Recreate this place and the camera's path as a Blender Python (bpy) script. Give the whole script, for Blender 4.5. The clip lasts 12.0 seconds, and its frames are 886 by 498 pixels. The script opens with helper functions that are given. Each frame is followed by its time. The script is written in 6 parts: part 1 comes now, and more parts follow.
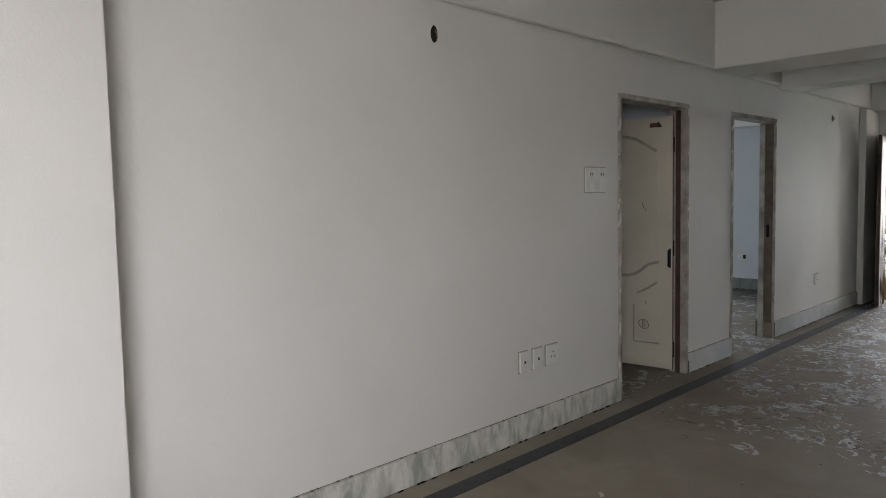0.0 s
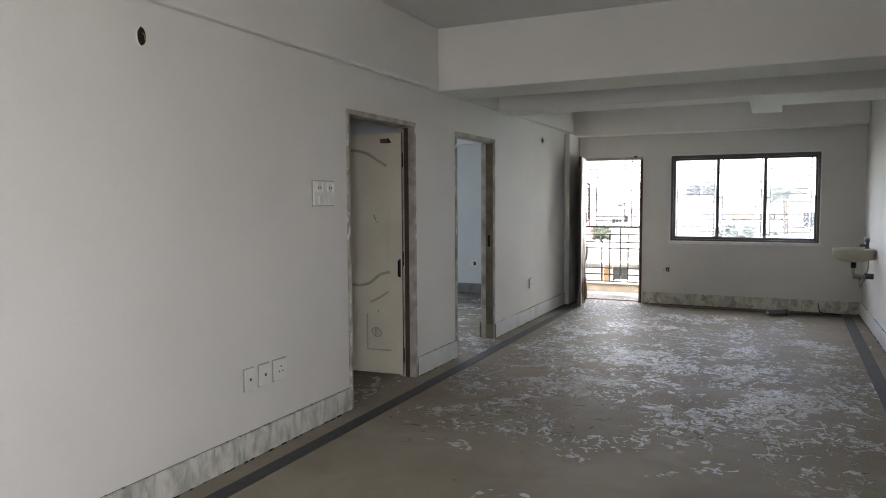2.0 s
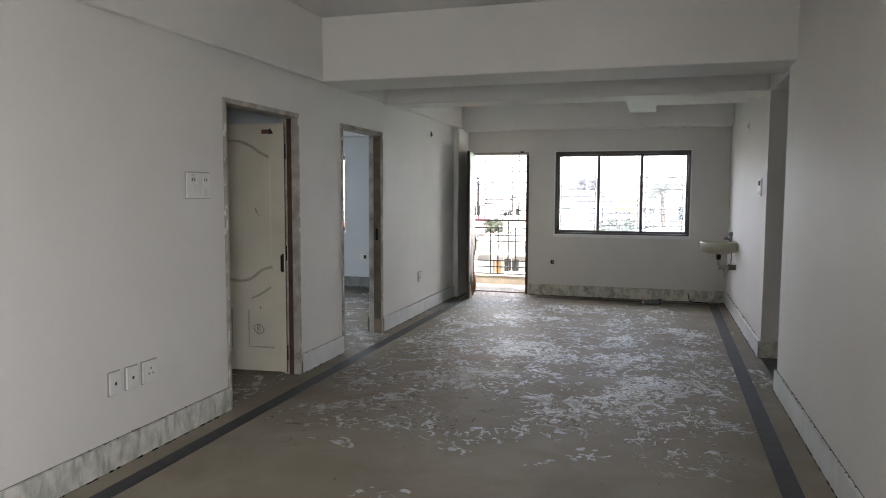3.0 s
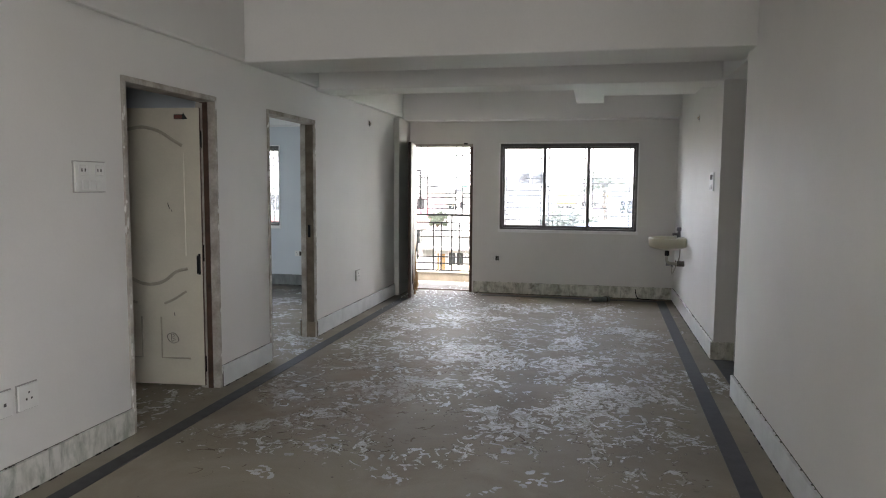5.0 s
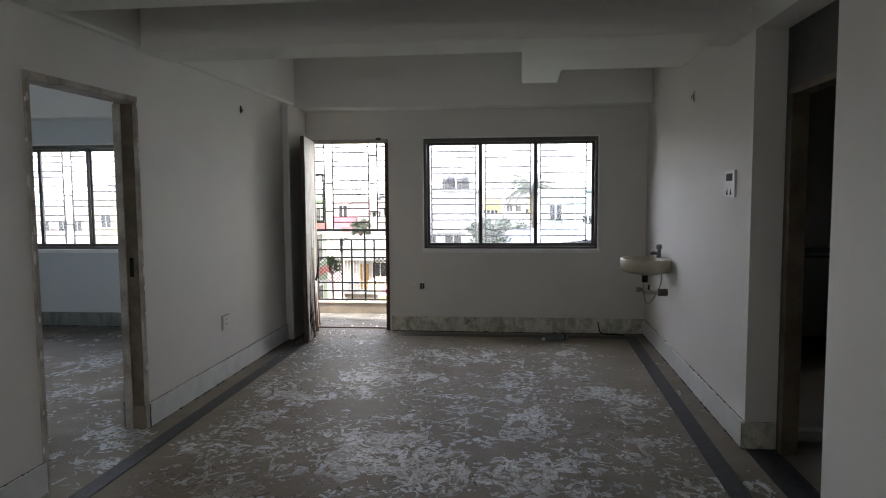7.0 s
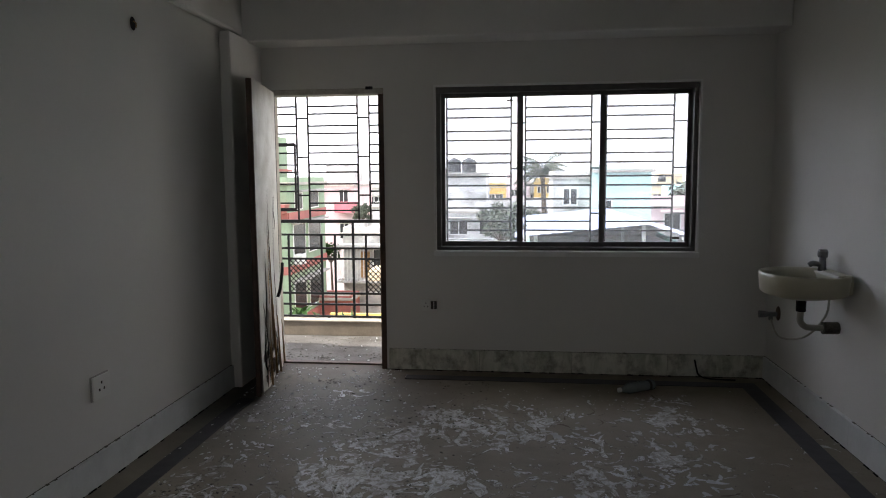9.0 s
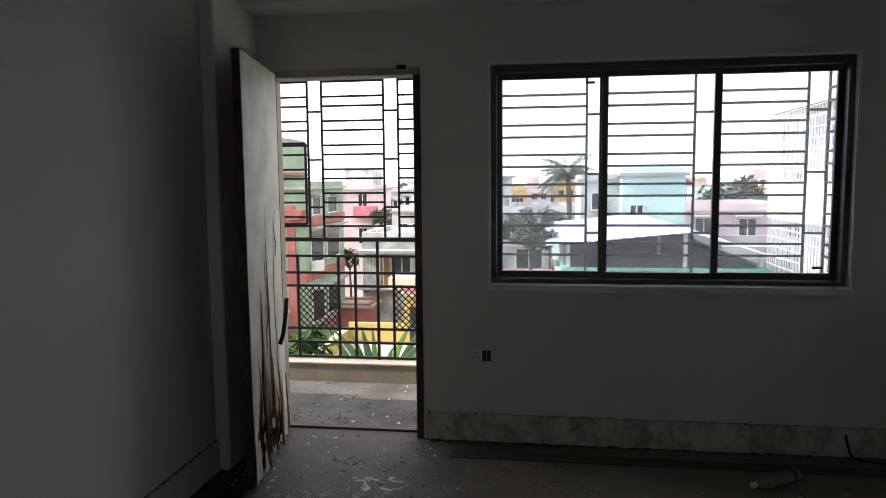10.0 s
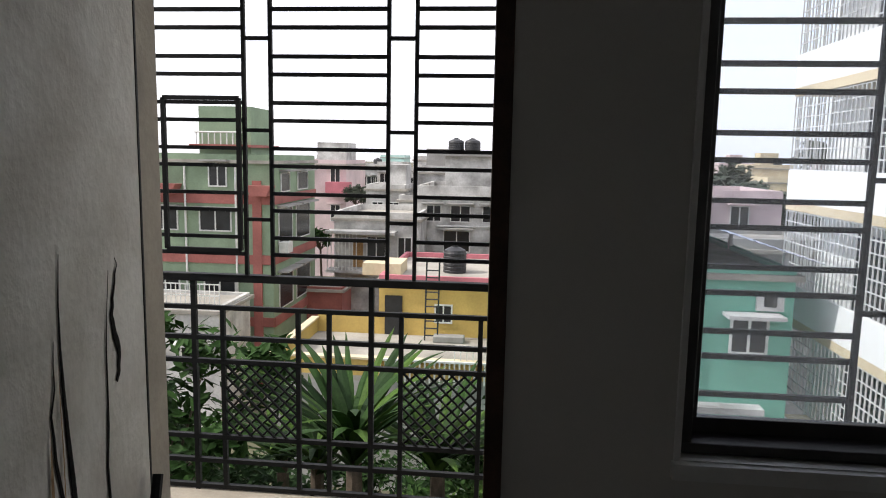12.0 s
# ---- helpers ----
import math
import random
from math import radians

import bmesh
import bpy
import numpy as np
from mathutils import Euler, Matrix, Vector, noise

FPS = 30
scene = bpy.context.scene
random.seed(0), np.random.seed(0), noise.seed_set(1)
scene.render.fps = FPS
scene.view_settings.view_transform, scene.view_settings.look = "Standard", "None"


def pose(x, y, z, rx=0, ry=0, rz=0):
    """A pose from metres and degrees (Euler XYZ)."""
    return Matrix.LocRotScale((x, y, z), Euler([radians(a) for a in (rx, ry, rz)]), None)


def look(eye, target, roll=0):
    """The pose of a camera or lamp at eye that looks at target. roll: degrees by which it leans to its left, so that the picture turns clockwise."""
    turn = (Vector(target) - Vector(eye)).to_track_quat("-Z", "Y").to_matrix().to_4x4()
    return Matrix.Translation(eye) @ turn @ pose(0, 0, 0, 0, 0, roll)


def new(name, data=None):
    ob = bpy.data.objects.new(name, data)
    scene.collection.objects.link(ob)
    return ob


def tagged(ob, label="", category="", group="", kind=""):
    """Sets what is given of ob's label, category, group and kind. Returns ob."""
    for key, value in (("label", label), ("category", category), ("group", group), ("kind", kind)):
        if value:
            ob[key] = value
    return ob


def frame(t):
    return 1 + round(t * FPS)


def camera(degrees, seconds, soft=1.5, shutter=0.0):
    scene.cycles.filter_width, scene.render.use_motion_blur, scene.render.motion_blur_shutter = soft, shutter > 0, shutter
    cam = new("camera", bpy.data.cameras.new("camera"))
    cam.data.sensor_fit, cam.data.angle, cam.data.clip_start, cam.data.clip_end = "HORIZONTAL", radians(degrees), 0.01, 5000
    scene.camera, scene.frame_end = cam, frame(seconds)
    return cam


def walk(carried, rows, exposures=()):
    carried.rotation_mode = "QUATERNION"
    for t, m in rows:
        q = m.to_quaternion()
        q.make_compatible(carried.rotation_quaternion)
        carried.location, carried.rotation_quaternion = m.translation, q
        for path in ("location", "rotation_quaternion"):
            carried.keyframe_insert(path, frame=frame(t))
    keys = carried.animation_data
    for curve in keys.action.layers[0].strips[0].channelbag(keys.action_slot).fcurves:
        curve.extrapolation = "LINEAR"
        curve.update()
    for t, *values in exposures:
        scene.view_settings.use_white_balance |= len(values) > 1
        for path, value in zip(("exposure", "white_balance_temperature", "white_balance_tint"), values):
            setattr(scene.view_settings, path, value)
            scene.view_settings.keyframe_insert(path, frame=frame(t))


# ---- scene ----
cam = camera(64.8, 12.0, 1.05)
PATH = [
    (0, (0.089, -0.162, 1.427), (-1.333, 1.236, 1.279), -1.2),
    (0.5, (0.124, -0.192, 1.499), (-1.165, 1.331, 1.35), -0.2),
    (1, (0.163, -0.164, 1.498), (-0.939, 1.5, 1.364), 0.2),
    (1.5, (0.198, -0.122, 1.461), (-0.767, 1.626, 1.339), -0.4),
    (2, (0.232, -0.077, 1.468), (-0.628, 1.724, 1.329), -0.3),
    (2.5, (0.251, -0.043, 1.488), (-0.463, 1.819, 1.327), -0.2),
    (3, (0.289, -0.014, 1.479), (-0.291, 1.893, 1.318), 0.2),
    (3.2, (0.284, -0.006, 1.481), (-0.245, 1.916, 1.313), 0.1),
    (4.8, (0.146, 0.321, 1.464), (-0.271, 2.263, 1.23), -0.2),
    (5, (0.211, 0.457, 1.483), (-0.216, 2.403, 1.303), 0.4),
    (5.5, (0.119, 0.929, 1.472), (-0.241, 2.889, 1.295), 0.6),
    (6, (0.069, 1.471, 1.469), (-0.251, 3.437, 1.293), -0.3),
    (6.5, (-0.017, 2.059, 1.479), (-0.308, 4.029, 1.298), 1.1),
    (7, (-0.074, 2.638, 1.499), (-0.293, 4.619, 1.336), -0.4),
    (7.1, (-0.105, 2.724, 1.487), (-0.306, 4.707, 1.322), -0.5),
    (7.2, (-0.162, 2.852, 1.489), (-0.352, 4.835, 1.318), -0.7),
    (8.8, (-0.426, 4.797, 1.436), (-0.667, 6.771, 1.221), 1.1),
    (9, (-0.472, 5.011, 1.43), (-0.699, 6.987, 1.223), -0.4),
    (9.5, (-0.629, 5.657, 1.455), (-0.911, 7.628, 1.267), -0.8),
    (10, (-0.823, 6.258, 1.458), (-1.102, 8.229, 1.261), -0.5),
    (10.5, (-0.946, 6.854, 1.457), (-1.197, 8.828, 1.256), -0.8),
    (11, (-1.12, 7.473, 1.487), (-1.459, 9.433, 1.276), 0.4),
    (11.5, (-1.317, 8.04, 1.467), (-1.538, 10.017, 1.259), -0.5),
    (12, (-1.467, 8.569, 1.525), (-1.664, 10.542, 1.262), 1.1),
]
EXPOSURES = [(0.0, 2.82), (0.8, 3.0), (1.5, 3.12), (3.0, 3.22), (5.0, 3.27), (5.5, 3.18), (6.2, 2.86), (7.0, 2.36), (9.0, 1.38), (9.5, 1.14), (10.0, 0.86), (10.5, 0.55), (11.0, 0.22), (11.5, -0.06), (12.0, -0.1)]
walk(cam, [(t, look(eye, target, roll)) for t, eye, target, roll in PATH], EXPOSURES)

# ---- world, sun, lights ----
world = bpy.data.worlds.new("world")
scene.world = world
world.use_nodes = True
wn = world.node_tree.nodes
sky = wn.new("ShaderNodeTexSky")
sky.sky_type = "NISHITA"
sky.sun_disc = False
sky.sun_elevation = radians(45)
sky.sun_rotation = radians(262)
sky.air_density, sky.dust_density, sky.ozone_density = 1.0, 3.5, 1.0
wn["Background"].inputs["Strength"].default_value = 0.15
haze = wn.new("ShaderNodeMixRGB")
haze.inputs["Fac"].default_value = 0.6
haze.inputs["Color2"].default_value = (14.4, 14.2, 15.0, 1)
world.node_tree.links.new(sky.outputs["Color"], haze.inputs["Color1"])
world.node_tree.links.new(haze.outputs["Color"], wn["Background"].inputs["Color"])

sun = new("sun", bpy.data.lights.new("sun", "SUN"))
sun.data.energy = 4.4
sun.data.angle = radians(0.6)
sun.data.color = (1.0, 0.95, 0.87)
sun.matrix_world = look((-34, 0, 34), (0, 6, 0))

# daylight of the side window behind the walk's start
back = new("window_daylight", bpy.data.lights.new("window_daylight", "AREA"))
back.data.shape, back.data.size, back.data.size_y = "RECTANGLE", 1.9, 1.15
back.data.energy = 12.5
back.data.color = (0.965, 0.965, 1.0)
back.matrix_world = look((1.30, -1.9, 1.5), (-2.4, -1.2, 1.3))

# daylight of the bedroom's shaded side window
room = new("bedroom_daylight", bpy.data.lights.new("bedroom_daylight", "AREA"))
room.data.shape, room.data.size, room.data.size_y = "RECTANGLE", 0.7, 0.8
room.data.energy = 3.0
room.data.color = (0.76, 0.88, 1.0)
room.matrix_world = look((-6.68, 6.8, 1.52), (-3.0, 7.6, 1.0))


# ---- materials ----
def mat(name, color, rough=0.6, vary=0.12, scale=6.0, fine=60.0, bump=0.1, metal=0.0, spec=0.5, tint=None, random_tone=0.0):
    """Painted, stone or metal surface with stains at a large scale and grain at a small one."""
    m = bpy.data.materials.new(name)
    m.use_nodes = True
    n, l = m.node_tree.nodes, m.node_tree.links
    b = n["Principled BSDF"]
    geo = n.new("ShaderNodeNewGeometry")
    big, small = n.new("ShaderNodeTexNoise"), n.new("ShaderNodeTexNoise")
    big.inputs["Scale"].default_value, big.inputs["Detail"].default_value = scale, 5
    small.inputs["Scale"].default_value, small.inputs["Detail"].default_value = fine, 3
    l.new(geo.outputs["Position"], big.inputs["Vector"])
    l.new(geo.outputs["Position"], small.inputs["Vector"])
    ramp = n.new("ShaderNodeValToRGB")
    dark = tint or tuple(c * (1 - 2 * vary) for c in color)
    ramp.color_ramp.elements[0].position, ramp.color_ramp.elements[0].color = 0.3, (*dark, 1)
    ramp.color_ramp.elements[1].position, ramp.color_ramp.elements[1].color = 0.62, (*color, 1)
    l.new(big.outputs["Fac"], ramp.inputs["Fac"])
    mix = n.new("ShaderNodeMixRGB")
    mix.blend_type = "MULTIPLY"
    mix.inputs["Fac"].default_value = min(1, vary * 2)
    l.new(ramp.outputs["Color"], mix.inputs["Color1"])
    l.new(small.outputs["Fac"], mix.inputs["Color2"])
    out = mix.outputs["Color"]
    if random_tone:
        info, hsv = n.new("ShaderNodeObjectInfo"), n.new("ShaderNodeHueSaturation")
        mr = n.new("ShaderNodeMapRange")
        mr.inputs["To Min"].default_value, mr.inputs["To Max"].default_value = 1 - random_tone, 1 + random_tone
        l.new(info.outputs["Random"], mr.inputs["Value"])
        l.new(mr.outputs["Result"], hsv.inputs["Value"])
        l.new(out, hsv.inputs["Color"])
        out = hsv.outputs["Color"]
    l.new(out, b.inputs["Base Color"])
    b.inputs["Roughness"].default_value, b.inputs["Metallic"].default_value = rough, metal
    b.inputs["Specular IOR Level"].default_value = spec
    bp = n.new("ShaderNodeBump")
    bp.inputs["Strength"].default_value, bp.inputs["Distance"].default_value = bump, 0.01
    l.new(small.outputs["Fac"], bp.inputs["Height"])
    l.new(bp.outputs["Normal"], b.inputs["Normal"])
    return m


def floor_material():
    """Dull beige mosaic floor with dragged, dried streaks of white polishing slurry and trodden dirt."""
    m = bpy.data.materials.new("mosaic_floor")
    m.use_nodes = True
    n, l = m.node_tree.nodes, m.node_tree.links
    b = n["Principled BSDF"]
    geo = n.new("ShaderNodeNewGeometry")

    def tex(scale, detail, dist, stretch=(1, 1, 1), rot=0.0, rough=0.6):
        mp = n.new("ShaderNodeMapping")
        mp.inputs["Scale"].default_value = stretch
        mp.inputs["Rotation"].default_value = (0, 0, rot)
        t = n.new("ShaderNodeTexNoise")
        t.inputs["Scale"].default_value, t.inputs["Detail"].default_value = scale, detail
        t.inputs["Distortion"].default_value, t.inputs["Roughness"].default_value = dist, rough
        l.new(geo.outputs["Position"], mp.inputs["Vector"])
        l.new(mp.outputs["Vector"], t.inputs["Vector"])
        return t.outputs["Fac"]

    def ramp(src, a, c):
        r = n.new("ShaderNodeMapRange")
        r.inputs["From Min"].default_value, r.inputs["From Max"].default_value = a, c
        l.new(src, r.inputs["Value"])
        return r.outputs["Result"]

    def op(kind, a, c):
        r = n.new("ShaderNodeMath")
        r.operation = kind
        for i, v in ((0, a), (1, c)):
            if isinstance(v, float):
                r.inputs[i].default_value = v
            else:
                l.new(v, r.inputs[i])
        return r.outputs["Value"]

    def lerp(kind, fac, under, over):
        m2 = n.new("ShaderNodeMixRGB")
        m2.blend_type = kind
        for key, v in (("Fac", fac), ("Color1", under), ("Color2", over)):
            if isinstance(v, float):
                m2.inputs[key].default_value = v
            elif isinstance(v, tuple):
                m2.inputs[key].default_value = (*v, 1)
            else:
                l.new(v, m2.inputs[key])
        return m2.outputs["Color"]

    sep = n.new("ShaderNodeSeparateXYZ")
    l.new(geo.outputs["Position"], sep.inputs[0])
    X, Y = sep.outputs["X"], sep.outputs["Y"]
    # how far the slurry was dragged: most in the middle bays, single flakes towards the window, none by the first corner
    spread = op("ADD", ramp(Y, 3.6, 5.0), op("MULTIPLY", ramp(Y, 6.6, 8.3), -0.45))
    spread = op("ADD", spread, op("MULTIPLY", ramp(Y, 9.0, 9.8), -0.5))
    heap = op("MULTIPLY", op("MULTIPLY", ramp(X, -0.95, -1.35), ramp(X, -2.05, -1.75)), op("MULTIPLY", ramp(Y, 7.7, 8.2), ramp(Y, 9.3, 8.9)))
    spread = op("ADD", spread, op("MULTIPLY", heap, 0.6))
    side = op("MULTIPLY", ramp(X, 1.35, 0.75), op("MAXIMUM", ramp(X, -2.25, -2.05), ramp(X, -2.40, -2.50)))
    spread = op("MULTIPLY", spread, side)
    clump = op("ADD", op("MULTIPLY", tex(1.5, 2, 0.5), 0.80), op("MULTIPLY", spread, 0.13))
    flake = op("MAXIMUM", tex(4.2, 3, 2.2, (1.35, 0.8, 1), 0.35, 0.52), tex(6.4, 3, 2.8, (1.0, 1.0, 1), -0.5, 0.52))
    level = op("ADD", flake, clump)
    mask = op("MULTIPLY", ramp(level, 1.095, 1.125), ramp(spread, 0.02, 0.25))
    ragged = op("MULTIPLY", ramp(tex(13, 4, 2.4, (1.1, 0.9, 1), 0.4, 0.6), 0.38, 0.56), ramp(tex(38, 3, 1.4, (1.0, 1.0, 1), 0.15, 0.6), 0.25, 0.5))
    mask = op("MULTIPLY", mask, op("MAXIMUM", ragged, 0.18))
    veil = op("MULTIPLY", op("MULTIPLY", ramp(level, 1.00, 1.16), ramp(spread, 0.1, 0.6)), ramp(tex(11, 5, 1.2, (0.7, 1.4, 1), 0.1, 0.65), 0.35, 0.65))
    # dark mottled rim along the edges of the flakes
    rim = op("MULTIPLY", ramp(level, 1.055, 1.085), ramp(level, 1.112, 1.09))
    grit = op("MULTIPLY", op("MULTIPLY", rim, ramp(spread, 0.1, 0.4)), ramp(tex(15, 4, 1.4, (0.7, 1.5, 1), 0.3, 0.6), 0.44, 0.56))
    specks = ramp(tex(26, 3, 0.6), 0.70, 0.74)
    # darker grey by the balcony door, darker brown along the window wall
    door_grey = op("MULTIPLY", op("MULTIPLY", ramp(X, -0.6, -1.5), ramp(Y, 8.0, 9.0)), ramp(tex(2.2, 5, 1.0), 0.22, 0.5))
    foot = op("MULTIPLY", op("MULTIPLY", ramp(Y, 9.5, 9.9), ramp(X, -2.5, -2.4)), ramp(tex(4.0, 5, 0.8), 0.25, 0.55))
    # one bay trodden brown
    bay = op("MULTIPLY", op("MULTIPLY", ramp(X, -0.95, -1.06), ramp(X, -2.2, -2.1)), op("MULTIPLY", ramp(Y, 4.1, 4.6), ramp(Y, 6.5, 6.0)))
    base = n.new("ShaderNodeValToRGB")
    base.color_ramp.elements[0].position, base.color_ramp.elements[0].color = 0.33, (0.255, 0.222, 0.172, 1)
    base.color_ramp.elements[1].position, base.color_ramp.elements[1].color = 0.66, (0.345, 0.308, 0.248, 1)
    l.new(tex(1.7, 6, 0.6), base.inputs["Fac"])
    col = lerp("MULTIPLY", 0.22, base.outputs["Color"], tex(120, 2, 0.0))
    # mottled brown that darkens the floor from y 3.8 to 5.4 onward
    trodden = op("MULTIPLY", ramp(Y, 3.8, 5.4), ramp(tex(2.6, 5, 1.0), 0.25, 0.7))
    col = lerp("MIX", op("MULTIPLY", trodden, 0.42), col, (0.15, 0.125, 0.092))
    col = lerp("MIX", op("MULTIPLY", veil, 0.22), col, (0.45, 0.44, 0.42))
    col = lerp("MIX", op("MULTIPLY", bay, op("MULTIPLY", ramp(tex(5, 5, 1.0), 0.3, 0.65), 0.75)), col, (0.20, 0.15, 0.105))
    col = lerp("MIX", op("MULTIPLY", mask, op("ADD", op("MULTIPLY", bay, -0.42), op("ADD", op("MULTIPLY", ramp(tex(2.4, 2, 0.3), 0.38, 0.62), 0.40), 0.45))), col, (0.75, 0.755, 0.77))
    col = lerp("MIX", op("MAXIMUM", op("MULTIPLY", grit, 0.75), op("MULTIPLY", specks, 0.5)), col, (0.10, 0.082, 0.062))
    col = lerp("MIX", op("MULTIPLY", door_grey, 0.72), col, (0.085, 0.08, 0.078))
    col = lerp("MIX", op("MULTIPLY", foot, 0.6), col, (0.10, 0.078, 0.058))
    l.new(col, b.inputs["Base Color"])
    rr = n.new("ShaderNodeMapRange")
    rr.inputs["To Min"].default_value, rr.inputs["To Max"].default_value = 0.55, 0.78
    l.new(tex(3.0, 5, 0.5), rr.inputs["Value"])
    l.new(op("ADD", rr.outputs["Result"], op("MULTIPLY", mask, -0.22)), b.inputs["Roughness"])
    l.new(op("ADD", op("MULTIPLY", mask, 0.35), 0.2), b.inputs["Specular IOR Level"])
    bp = n.new("ShaderNodeBump")
    bp.inputs["Strength"].default_value, bp.inputs["Distance"].default_value = 0.6, 0.006
    l.new(op("ADD", mask, op("MULTIPLY", tex(60, 3, 0.2), 0.25)), bp.inputs["Height"])
    l.new(bp.outputs["Normal"], b.inputs["Normal"])
    return m


def marble_material(name, light, vein, amount, dirt=0.0):
    m = bpy.data.materials.new(name)
    m.use_nodes = True
    n, l = m.node_tree.nodes, m.node_tree.links
    b = n["Principled BSDF"]
    geo, info, add = n.new("ShaderNodeNewGeometry"), n.new("ShaderNodeObjectInfo"), n.new("ShaderNodeVectorMath")
    l.new(geo.outputs["Position"], add.inputs[0])
    l.new(info.outputs["Random"], add.inputs[1])
    slant = n.new("ShaderNodeMapping")
    slant.inputs["Rotation"].default_value = (0.75, 0.75, 0.0)
    slant.inputs["Scale"].default_value = (1.0, 1.0, 0.32)
    l.new(add.outputs[0], slant.inputs["Vector"])
    t = n.new("ShaderNodeTexNoise")
    t.inputs["Scale"].default_value, t.inputs["Detail"].default_value, t.inputs["Distortion"].default_value = 13, 6, 0.5
    t.inputs["Roughness"].default_value = 0.62
    l.new(slant.outputs["Vector"], t.inputs["Vector"])
    r = n.new("ShaderNodeValToRGB")
    e = r.color_ramp.elements
    e[0].position, e[0].color = 0.50 - amount * 1.6, (*light, 1)
    e[1].position, e[1].color = 0.50 + amount * 3.2, (*vein, 1)
    l.new(t.outputs["Fac"], r.inputs["Fac"])
    grime, where, mix = n.new("ShaderNodeTexNoise"), n.new("ShaderNodeMapRange"), n.new("ShaderNodeMixRGB")
    grime.inputs["Scale"].default_value, grime.inputs["Detail"].default_value = 9, 6
    grime.inputs["Roughness"].default_value = 0.68
    where.inputs["From Min"].default_value, where.inputs["From Max"].default_value = 0.48, 0.72
    where.inputs["To Max"].default_value = dirt
    mix.inputs["Color2"].default_value = (0.10, 0.078, 0.055, 1)
    l.new(geo.outputs["Position"], grime.inputs["Vector"])
    l.new(grime.outputs["Fac"], where.inputs["Value"])
    l.new(where.outputs["Result"], mix.inputs["Fac"])
    l.new(r.outputs["Color"], mix.inputs["Color1"])
    l.new(mix.outputs["Color"], b.inputs["Base Color"])
    b.inputs["Roughness"].default_value = 0.42
    return m


def glass_material(name, tint, rough=0.02, ior=1.12, film_amount=0.10):
    m = bpy.data.materials.new(name)
    m.use_nodes = True
    n, l = m.node_tree.nodes, m.node_tree.links
    n.remove(n["Principled BSDF"])
    clear, gloss, fr, mix, film = (n.new("ShaderNodeBsdfTransparent"), n.new("ShaderNodeBsdfGlossy"), n.new("ShaderNodeFresnel"), n.new("ShaderNodeMixShader"), n.new("ShaderNodeBsdfTranslucent"))
    clear.inputs["Color"].default_value = (*tint, 1)
    gloss.inputs["Roughness"].default_value = rough
    film.inputs["Color"].default_value = (0.88, 0.89, 0.9, 1)
    fr.inputs["IOR"].default_value = ior
    dust = n.new("ShaderNodeMixShader")
    dust.inputs["Fac"].default_value = film_amount
    l.new(clear.outputs[0], dust.inputs[1])
    l.new(film.outputs[0], dust.inputs[2])
    l.new(fr.outputs[0], mix.inputs["Fac"])
    l.new(dust.outputs[0], mix.inputs[1])
    l.new(gloss.outputs[0], mix.inputs[2])
    l.new(mix.outputs[0], n["Material Output"].inputs["Surface"])
    return m


WALL = mat("wall_paint", (0.725, 0.711, 0.685), 0.62, 0.025, 1.6, 90, 0.08)
ROOMWALL = mat("pale_blue_wall_paint", (0.62, 0.66, 0.69), 0.62, 0.025, 1.6, 90, 0.08)
CEIL = mat("ceiling_paint", (0.80, 0.789, 0.768), 0.7, 0.03, 1.2, 80, 0.06)
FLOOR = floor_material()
BAND = mat("granite_band", (0.055, 0.055, 0.06), 0.6, 0.2, 14, 160, 0.05)
MARBLE = marble_material("veined_marble", (0.67, 0.655, 0.61), (0.33, 0.345, 0.30), 0.045, 0.25)
MARBLE_GREY = marble_material("grey_marble", (0.21, 0.22, 0.215), (0.13, 0.14, 0.135), 0.05)
MARBLE_GREEN = marble_material("greenish_marble", (0.66, 0.65, 0.58), (0.36, 0.375, 0.30), 0.05, 0.8)
PAINTED = mat("painted_skirting", (0.72, 0.735, 0.735), 0.5, 0.06, 7, 60, 0.1)
MORTAR = mat("dirty_mortar", (0.19, 0.175, 0.15), 0.9, 0.3, 30, 120, 0.4)
FRAME = mat("weathered_frame_wood", (0.60, 0.565, 0.51), 0.75, 0.2, 7, 70, 0.35, tint=(0.33, 0.285, 0.24))
LINING = mat("bare_olive_wood", (0.19, 0.15, 0.105), 0.7, 0.2, 8, 80, 0.25, tint=(0.10, 0.075, 0.05))
BROWN = mat("dark_brown_wood", (0.115, 0.06, 0.038), 0.6, 0.25, 10, 90, 0.25)
CREAM = mat("cream_door_skin", (0.74, 0.69, 0.57), 0.45, 0.05, 3, 70, 0.08)
GROOVE = mat("dusty_moulding", (0.52, 0.47, 0.37), 0.5, 0.1, 8, 70, 0.1)
PLY = mat("peeling_white_door", (0.68, 0.66, 0.62), 0.6, 0.10, 5, 50, 0.3, tint=(0.48, 0.45, 0.40))
RAWPLY = mat("exposed_plywood", (0.45, 0.27, 0.11), 0.8, 0.2, 12, 60, 0.4)
BLACK = mat("black_iron", (0.014, 0.014, 0.014), 0.6, 0.25, 20, 120, 0.15, spec=0.2)
GRILL = mat("grey_painted_grill", (0.028, 0.030, 0.033), 0.6, 0.2, 20, 120, 0.15, spec=0.25)
ALU = mat("bronze_aluminium", (0.105, 0.10, 0.096), 0.38, 0.12, 12, 120, 0.05, metal=0.4)
TRIMWHITE = mat("white_stone_edging", (0.86, 0.86, 0.85), 0.4, 0.04, 10, 80, 0.05)
PLATEBACK = mat("greyed_back_box", (0.40, 0.39, 0.365), 0.5, 0.08, 12, 90, 0.05)
